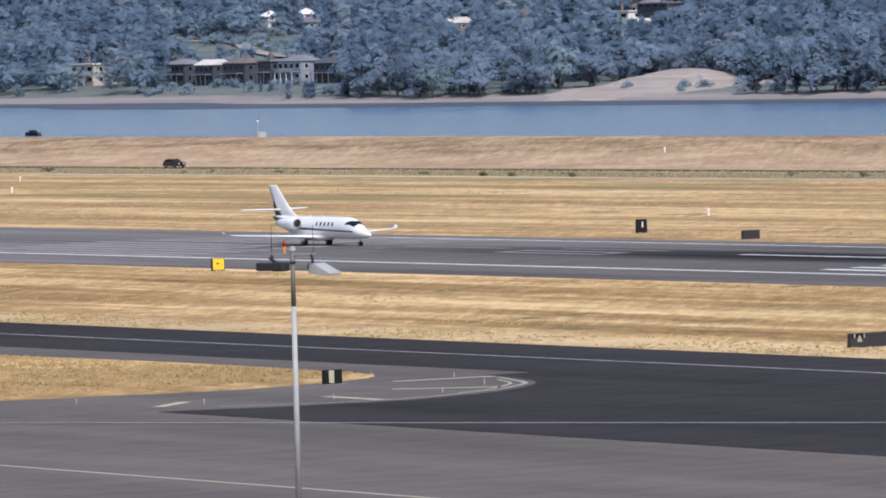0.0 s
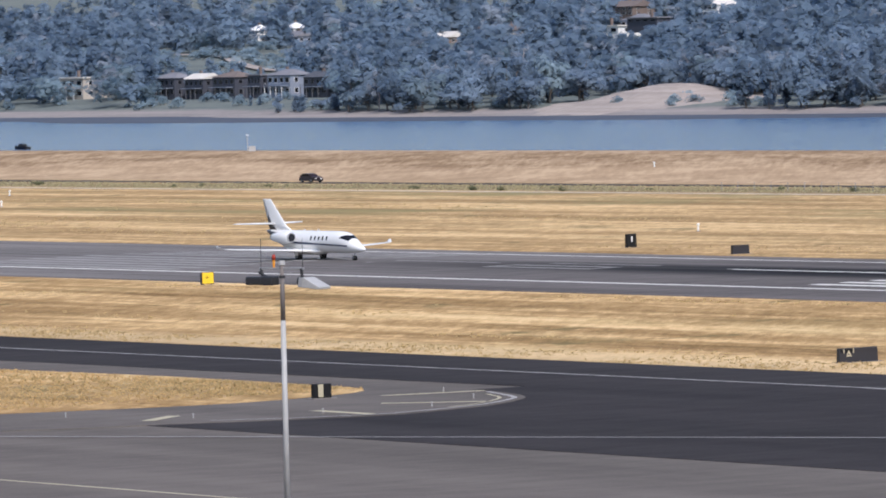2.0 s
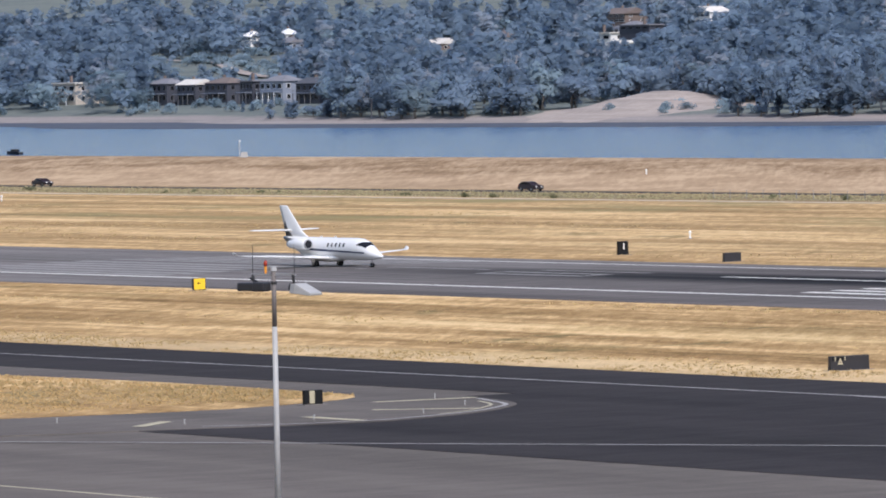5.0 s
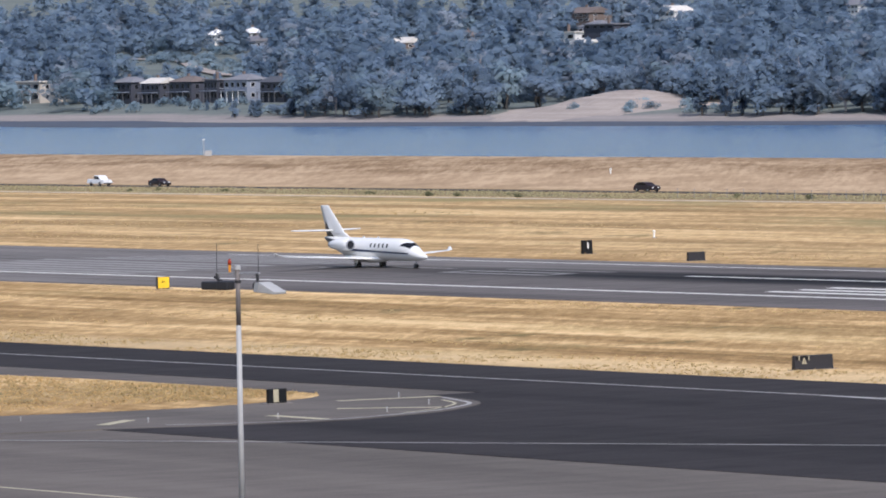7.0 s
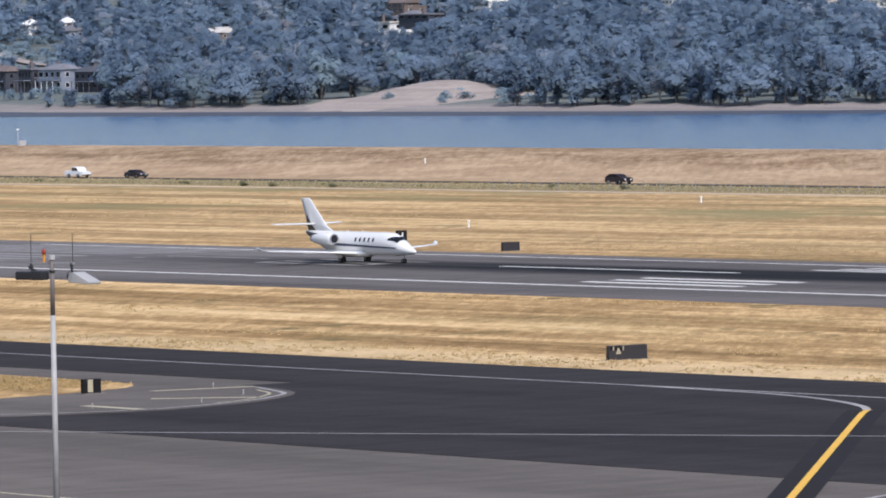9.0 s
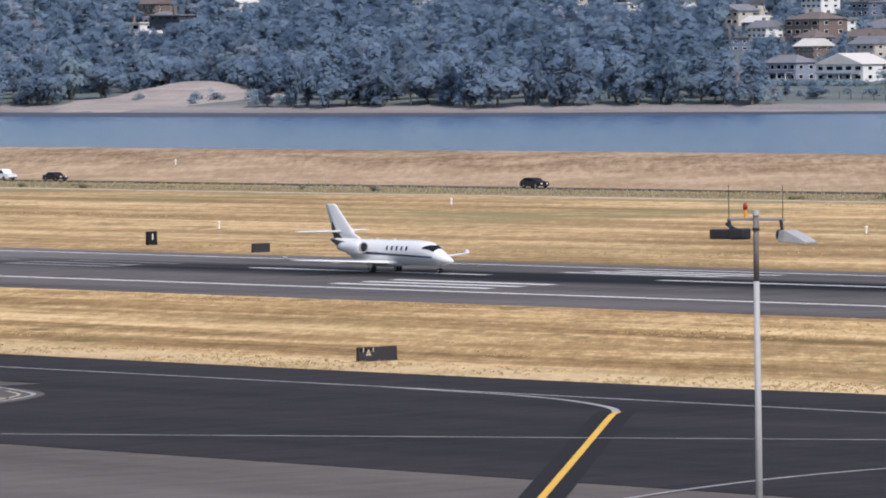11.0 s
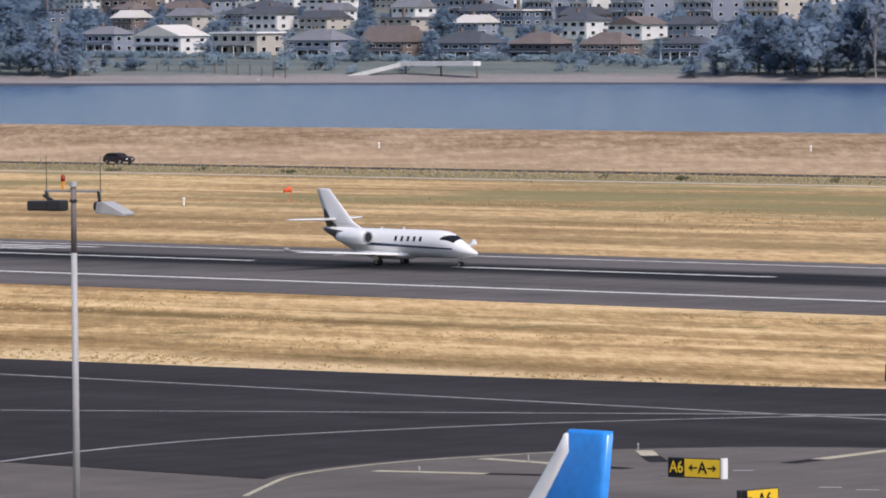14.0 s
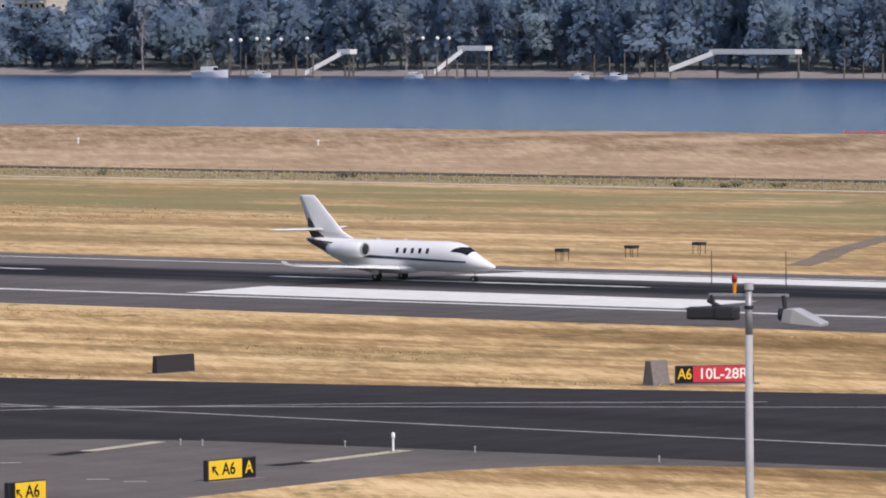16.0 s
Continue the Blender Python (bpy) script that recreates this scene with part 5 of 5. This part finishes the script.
# bare slope with a drive cut through it
bm = bmesh.new()
pts = smooth_line([(-2318, 1522), (-2340, 1532), (-2376, 1549), (-2420, 1572), (-2458, 1593), (-2509, 1621), (-2560, 1640), (-2600, 1652)], 6)
HOUSE_GROUND.extend([(-2330, 1527, 14, 13), (-2376, 1549, 14, 15.5), (-2420, 1572, 14, 17.5), (-2458, 1593, 14, 19), (-2500, 1617, 14, 21), (-2420, 1545, 12, 14.5), (-2450, 1570, 12, 17), (-2480, 1600, 12, 20), (-2470, 1625, 10, 22)])
prev = None
for x, y in pts:
    pair = [bm.verts.new((x + k, y, ground_z(x + k, y) + 0.8)) for k in (-6, 6)]
    if prev:
        bm.faces.new((prev[0], prev[1], pair[1], pair[0]))
    prev = pair
tagged(part("hill_drive", bm, "sand"), "bare sandy drive cut up the wooded slope", "drive", kind="structure")

# sandy knoll on the shore
bm = bmesh.new()
gx, gy = 34, 14
grid = []
for j in range(gy + 1):
    row = []
    for i in range(gx + 1):
        x, yo = -1897 + 110 * i / gx, 2 + 62 * j / gy
        k = math.exp(-((x + 1842) / 24) ** 2) * math.exp(-((yo - 46) / 24) ** 2)
        y = shore(x) + yo
        row.append(bm.verts.new((x, y, ground_z(x, y) - 0.15 + 5.2 * k + 0.9 * k * noise.noise((x * 0.15, y * 0.15, 0)))))
    grid.append(row)
for j in range(gy):
    for i in range(gx):
        bm.faces.new((grid[j][i], grid[j][i + 1], grid[j + 1][i + 1], grid[j + 1][i]))
tagged(part("sand_knoll", bm, "sand", None, "", True), "pale sandy knoll sloping to the river", "sand bank", kind="structure")

# ------------------------------------------------------------------ woods on the hill, joined


def woods(name, label, spots, leaves):
    """Many trees of two leaf kinds joined into one mesh a kind."""
    for leaf, kinds in leaves:
        V, Fc, NN, n0 = [], [], [], 0
        for x, y, sc, k in spots:
            if k[1] != leaf:
                continue
            v, f, _, _, nn = TREES[k][R.randrange(9) % len(TREES[k])]
            sel = f[::4]
            pts = v[sel.ravel()]
            a = R.uniform(0, 6.28)
            ca, sa = math.cos(a), math.sin(a)
            p = np.empty_like(pts)
            p[:, 0] = (pts[:, 0] * ca - pts[:, 1] * sa) * sc * 1.55 + x
            p[:, 1] = (pts[:, 0] * sa + pts[:, 1] * ca) * sc * 1.55 + y
            p[:, 2] = pts[:, 2] * sc + ground_z(x, y) - 0.5
            q = p.reshape(-1, 4, 3)
            p = (q.mean(1, keepdims=True) + (q - q.mean(1, keepdims=True)) * 1.65).reshape(-1, 3)
            V.append(p)
            nq = nn[sel.ravel()]
            NN.append(np.stack((nq[:, 0] * ca - nq[:, 1] * sa, nq[:, 0] * sa + nq[:, 1] * ca, nq[:, 2]), 1))
            Fc.append(np.arange(len(p)).reshape(-1, 4) + n0)
            n0 += len(p)
        if V:
            tagged(new(name, mesh_of(name, np.concatenate(V), np.concatenate(Fc), leaf, np.concatenate(NN))), label, "woods", kind="stuff")


def fitted(x, y, sc, height):
    """The scale at which a tree at x, y leaves the houses behind it in sight; 0 where none fits."""
    g = ground_z(x, y)
    for hx, hy, r, hz in HOUSE_GROUND:
        if (hx - x) ** 2 + (hy - y) ** 2 < (r * 0.75) ** 2:
            return 0
        if y < hy and abs(x - hx * y / hy) < r * 0.8 + 3:
            sight = EYE[2] + (hz + 0.4 - EYE[2]) * y / hy
            sc = min(sc, (sight - g) / height)
    return sc if sc > 0.16 else 0


def bank_tree(x, s, hscale, kinds=KINDS):
    k = R.choice(kinds)
    y = shore(x) + s
    w = R.uniform(0.85, 1.2)
    h = fitted(x, y, hscale * R.uniform(0.72, 1.1), 23)
    if h:
        w *= min(1.0, h / hscale + 0.25)
        tree(k[0], k[1], R.randrange(9), x, y, (w, w, h), R.uniform(0, 360))


# front rows along the water, as single trees
x = -2032
while x < -1538:
    gap = -1880 < x < -1762
    bank_tree(x, (62 if gap else 16) + R.uniform(-4, 6), 0.80)
    if R.random() < 0.85:
        bank_tree(x + 3, (80 if gap else 36) + R.uniform(-6, 9), 0.90)
    x += R.uniform(4.5, 8.0)
x = -1338
while x < -880:
    bank_tree(x, 13 + R.uniform(-3, 5), 1.05, KINDS + [("poplar", "leafb")] * 8)
    if R.random() < 0.85:
        bank_tree(x + 3, 32 + R.uniform(-6, 9), 1.2, KINDS + [("poplar", "leafb")] * 8)
    x += R.uniform(3.2, 5.6)
for i in range(26):
    bank_tree(R.uniform(-2440, -2340), R.uniform(70, 120), 0.85)
for i in range(110):
    x = R.uniform(-2430, -1360)
    s = R.uniform(18, 56) + bulge(x)
    sc = R.uniform(0.7, 1.5)
    tree("shrub", "leafc", i, x, shore(x) + s, (sc, sc, sc), R.uniform(0, 360), 0.1)
for i in range(90):
    x = -1665 + 300 * i / 90 + R.uniform(-2, 2)
    sc = R.uniform(0.6, 1.2)
    y = 1458 - R.uniform(4, 14) if x > -1600 else 1456 - R.uniform(4, 10)
    tree("shrub", "leafc", i, x, y, (sc * 1.3, sc * 1.3, sc * 0.8), R.uniform(0, 360), 0.1)
for i in range(46):
    y = R.uniform(1470, 1640)
    x = -y * math.tan(radians(R.uniform(56.4, 57.8)))
    sc = R.uniform(0.7, 1.7)
    tree("shrub", "leafc", i, x, y, (sc * 1.5, sc * 1.5, sc), R.uniform(0, 360), 0.1)
for i in range(26):
    x, y = R.uniform(-1050, -420), R.uniform(598, 609)
    sc = R.uniform(0.16, 0.30)
    tree("shrub", "bush", i, x, y, (sc * 1.3, sc * 1.3, sc), R.uniform(0, 360), 0.05)

spots = []
for i in range(6200):
    x = R.uniform(-3300, -850)
    s = R.uniform(60, 260) if R.random() < 0.5 else R.uniform(260, 470) if R.random() < 0.93 else R.uniform(470, 900)
    y = shore(x) + s
    az = math.degrees(math.atan2(-x, y))
    if not 33 < az < 61:
        continue
    if 56.5 < az < 57.75 and 120 < s < 335 and (s > 170 or R.random() < 0.6):
        continue
    k = R.choice(KINDS)
    town = 42.8 < az < 48.4
    sc = fitted(x, y, R.uniform(0.55, 0.95) if not town else R.uniform(0.25, 0.5), 22)
    if sc:
        spots.append((x, y, sc, k))
for i in range(1300):
    x = R.uniform(-2050, -1380)
    y = shore(x) + R.uniform(70, 420)
    k = R.choice(KINDS)
    sc = fitted(x, y, R.uniform(0.26, 0.50), 22)
    if sc and 42.8 < math.degrees(math.atan2(-x, y)) < 48.6:
        spots.append((x, y, sc, k))
woods("hill_woods", "dense mixed woods covering the far hillside, haze put into the leaf colours", spots, (("leafa", 0), ("leafb", 0), ("leafc", 0), ("leafd", 0)))

# ------------------------------------------------------------------ weeds and tufts of the airfield
rng = np.random.default_rng(5)


def tufts(name, label, centres, lo, hi, mat, blades=5):
    n = len(centres)
    c = np.repeat(centres, blades, axis=0) + rng.normal(0, 0.10, (n * blades, 3)) * np.array((1, 1, 0))
    h = rng.uniform(lo, hi, (n * blades, 1))
    lean = rng.normal(0, 0.35, (n * blades, 2)) * h
    ang = rng.uniform(0, math.pi, n * blades)
    wv = np.stack((np.cos(ang), np.sin(ang), 0 * ang), 1) * (0.05 + 0.16 * h)
    top = c.copy()
    top[:, :2] += lean
    top[:, 2] += h[:, 0]
    v = np.stack((c - wv, c + wv, top), 1).reshape(-1, 3)
    f = np.arange(len(v)).reshape(-1, 3)
    up = rng.normal(0, 0.22, (n * blades, 3)) + np.array((0, 0, 1.0))
    up = np.repeat(up / np.linalg.norm(up, axis=1)[:, None], 3, axis=0)
    return tagged(new(name, mesh_of(name, v, f, mat, up)), label, "grass", kind="stuff")


def strip(n, x0, x1, y0, y1, z=0.0):
    return np.stack((rng.uniform(x0, x1, n), rng.uniform(y0, y1, n), np.full(n, z)), 1)




def patchy(c, fx, fy, cut, soft=0.12):
    """Keeps tufts where a noise drawn out along the mowing is high, with ragged edges."""
    keep = [noise.noise((x * fx, y * fy, 4.2)) + rng.normal(0, soft) > cut for x, y, _ in c]
    return c[np.array(keep)]


def taxi_edge(x):
    """The taxiway's north edge."""
    return 283.8 + np.maximum(0, x + 345) * 0.10 + np.maximum(0, x + 275) * 0.16


edge = strip(8000, -600, -250, 283.9, 294)
edge = edge[edge[:, 1] > taxi_edge(edge[:, 0])]
edge = edge[np.sin(edge[:, 0] * 0.13) + np.sin(edge[:, 0] * 0.37 + 1) + rng.normal(0, 0.8, len(edge)) > 0.1]
clumps = strip(16000, -640, -230, 288, 357)
clumps = patchy(clumps[clumps[:, 1] > taxi_edge(clumps[:, 0]) + 3], 0.035, 0.10, 0.36, 0.05)
isl = strip(5200, -470, -374, 222, 253, 0.12)
isl_weeds = patchy(strip(2600, -470, -374, 228, 253, 0.12), 0.06, 0.11, 0.1)
verge = strip(9000, -1250, -380, 599, 620)
north_clumps = patchy(strip(26000, -1000, -300, 432, 590), 0.012, 0.06, 0.34, 0.05)
tufts("weeds", "olive weeds along the taxiway edge", edge, 0.04, 0.15, "olive", 4)
tufts("weeds", "dull olive clumps on the mown infield", clumps, 0.05, 0.16, "olive", 4)
tufts("weeds", "dry straw tufts on the island", isl, 0.04, 0.18, "straw")
tufts("weeds", "olive weeds on the island", isl_weeds, 0.06, 0.22, "olive")
tufts("weeds", "rough grey-green weeds beside the perimeter road", verge, 0.10, 0.40, "vergeweed", 4)
tufts("weeds", "olive clumps north of the runway", north_clumps, 0.05, 0.20, "olive", 3)

# ------------------------------------------------------------------ docks and boats


def gangway(x0, y0, z0, x1, y1, z1, land=0.0):
    """Sloping pale gangway with posts, and a level landing at its head."""
    g = empty("gangway", pose(0, 0, 0), "pale sloping gangway from the bank to a dock", "gangway", "far bank gangways")
    d = Vector((x1 - x0, y1 - y0, z1 - z0))
    sv = Vector((-d.y, d.x, 0)).normalized() * 1.1
    bm = bmesh.new()
    a, b = Vector((x0, y0, z0)), Vector((x1, y1, z1))
    vs_ = [[bm.verts.new(p + k * sv + Vector((0, 0, q))) for k, q in ((1, 0), (-1, 0), (-1, 1.3), (1, 1.3))] for p in (a, b)]
    for i in range(4):
        bm.faces.new((vs_[0][i], vs_[0][(i + 1) % 4], vs_[1][(i + 1) % 4], vs_[1][i]))
    bm.faces.new(vs_[0])
    bm.faces.new(vs_[1])
    part("ramp", bm, WALLS["white"], g)
    if land:
        part("landing", box(x1 - 1.5, x1 + land, y1 - 1.5, y1 + 1.5, z1, z1 + 1.3), WALLS["white"], g)
        for k in range(3):
            part("mooring_post", tube((x1 + land * k / 2, y1, -5), (x1 + land * k / 2, y1, z1), 0.3, 0.3, 8), "bark", g)
    return g


gangway(-1189, 1396, -2.6, -1180, 1402, 3.2, 3.0)
gangway(-1144, 1396, -2.2, -1138, 1402, 4.2, 8.0)
gangway(-1065, 1396, -1.2, -1054, 1402, 3.4, 26.0)
gangway(-1456, 1392, -2.6, -1438, 1400, 1.8, 30.0)


def dock(x, y, w, piles):
    d = empty("dock", pose(x, y, -3.0), "low floating dock with tall timber piles", "dock", "far bank docks")
    part("deck", box(0, w, -1.5, 1.5, -0.2, 0.5, 0.05), "stone", d)
    for k in range(piles):
        xx = w * (k + 0.5) / piles
        part("mooring_post", tube((xx, 1.7, -4), (xx, 1.7, 5.5 + R.uniform(-1.2, 1.5)), 0.22, 0.2, 8), "bark", d)


dock(-1530, 1380, 62, 12)
dock(-1225, 1394, 42, 7)
dock(-1148, 1394, 14, 4)
dock(-1092, 1394, 30, 6)
dock(-1012, 1394, 24, 4)


def motor_boat(x, y, turn, k, mat, label):
    b = empty("motor_boat", pose(x, y, -3.0, 0, 0, turn), label, "boat", "moored boats")
    secs = ((-3.5, 1.15, 0.9), (-1.0, 1.3, 0.95), (1.5, 1.1, 1.1), (3.2, 0.5, 1.3), (4.0, 0.05, 1.4))
    part("hull", loft([[(xx * k, -hw * k, zz * k), (xx * k, -hw * 0.7 * k, -0.25 * k), (xx * k, hw * 0.7 * k, -0.25 * k), (xx * k, hw * k, zz * k)] for xx, hw, zz in secs]), mat, b)
    part("cabin", box(-1.6 * k, 1.2 * k, -0.85 * k, 0.85 * k, 0.95 * k, 1.9 * k, 0.12 * k), mat, b)
    part("windscreen", box(1.0 * k, 1.25 * k, -0.75 * k, 0.75 * k, 1.2 * k, 1.75 * k, 0.03), "glass", b)
    part("mast", tube((-0.6 * k, 0, 1.9 * k), (-0.6 * k, 0, 3.0 * k), 0.05, 0.03, 6), mat, b)


motor_boat(-1218, 1390, 5, 1.5, "carwhite", "white cabin cruiser moored at a dock")
motor_boat(-1200, 1390, 3, 0.9, "carwhite", "small white motor boat moored at a dock")
motor_boat(-1146, 1390, 0, 0.8, "carwhite", "small white motor boat moored at a dock")
motor_boat(-1090, 1390, 0, 0.8, "carwhite", "small white motor boat moored at a dock")
motor_boat(-1078, 1390, 3, 0.9, "carwhite", "small white motor boat moored at a dock")
motor_boat(-1500, 1376, 0, 0.6, "carwhite", "small white motor boat moored at a dock")
motor_boat(-1476, 1376, 0, 0.5, "carwhite", "small white motor boat moored at a dock")
motor_boat(-1539, 931, 190, 0.75, "darkmetal", "dark fishing boat at anchor in mid-river")


# timber pavilion and house in the eastern woods
def pavilion(x, y, z, w, d, h):
    p = empty("pavilion", pose(x, y, z), "open white timber pavilion on the bank", "pavilion", "bank pavilions")
    part("roof", box(-0.6, w + 0.6, -0.6, d + 0.6, h, h + 0.9, 0.1), WALLS["beige"], p)
    for a in (0.2, w - 0.2):
        for c in (0.2, d - 0.2):
            part("post", box(a - 0.25, a + 0.25, c - 0.25, c + 0.25, -2, h), WALLS["white"], p)
    part("floor", box(0, w, 0, d, h * 0.45, h * 0.45 + 0.35), WALLS["white"], p)


pavilion(-1058, 1436, 4.0, 10, 6, 7.5)
pavilion(-1037, 1436, 3.0, 7, 5, 5.0)
house(-1022, 1436, 16, 10, 3.2, 7.5, "hip", "brown", "pale", "brown house with pale roof among trees", 3, 2, 4)


# ------------------------------------------------------------------ what moves


def motions():
    noses = [(0.0, -589.6), (0.5, -589.55), (1.0, -589.3), (1.5, -589.05), (2.0, -588.7), (2.5, -588.2), (3.0, -587.7), (3.5, -587.1), (6.0, -578.6), (6.5, -574.4), (7.0, -569.3), (7.5, -563.3), (8.0, -556.3), (8.5, -548.3),
             (11.0, -494.0), (11.5, -480.7), (12.0, -466.5), (12.5, -451.3), (13.0, -435.3), (13.5, -418.3), (14.0, -400.4), (14.5, -381.7), (15.0, -362.1), (15.5, -341.6), (16.0, -320.4)]
    walk(jet, [(t, pose(x, 397.4, 0.372)) for t, x in noses])
    lead = [(0.0, -986.4), (1.0, -963.4), (2.0, -940.6), (3.0, -917.8), (3.5, -906.8), (6.0, -855.0), (7.0, -835.0), (8.5, -805.6), (11.0, -757.0), (12.0, -738.2), (13.0, -718.8), (14.0, -699.1), (14.5, -689.3), (16.0, -660.0)]
    walk(car_a, [(t, pose(x, 625, 0.05)) for t, x in lead])
    second = [(0.0, -1150.0), (3.5, -1061.0), (6.0, -999.0), (7.0, -973.8), (8.5, -936.6), (11.0, -876.5), (11.5, -864.9), (16.0, -763.0)]
    walk(car_b, [(t, pose(x, 625, 0.05)) for t, x in second])
    third = [(0.0, -1172.0), (3.5, -1083.0), (6.0, -1019.7), (7.0, -992.9), (8.5, -954.4), (11.0, -890.8), (16.0, -770.0)]
    walk(car_c, [(t, pose(x, 625, 0.05)) for t, x in third])


motions()
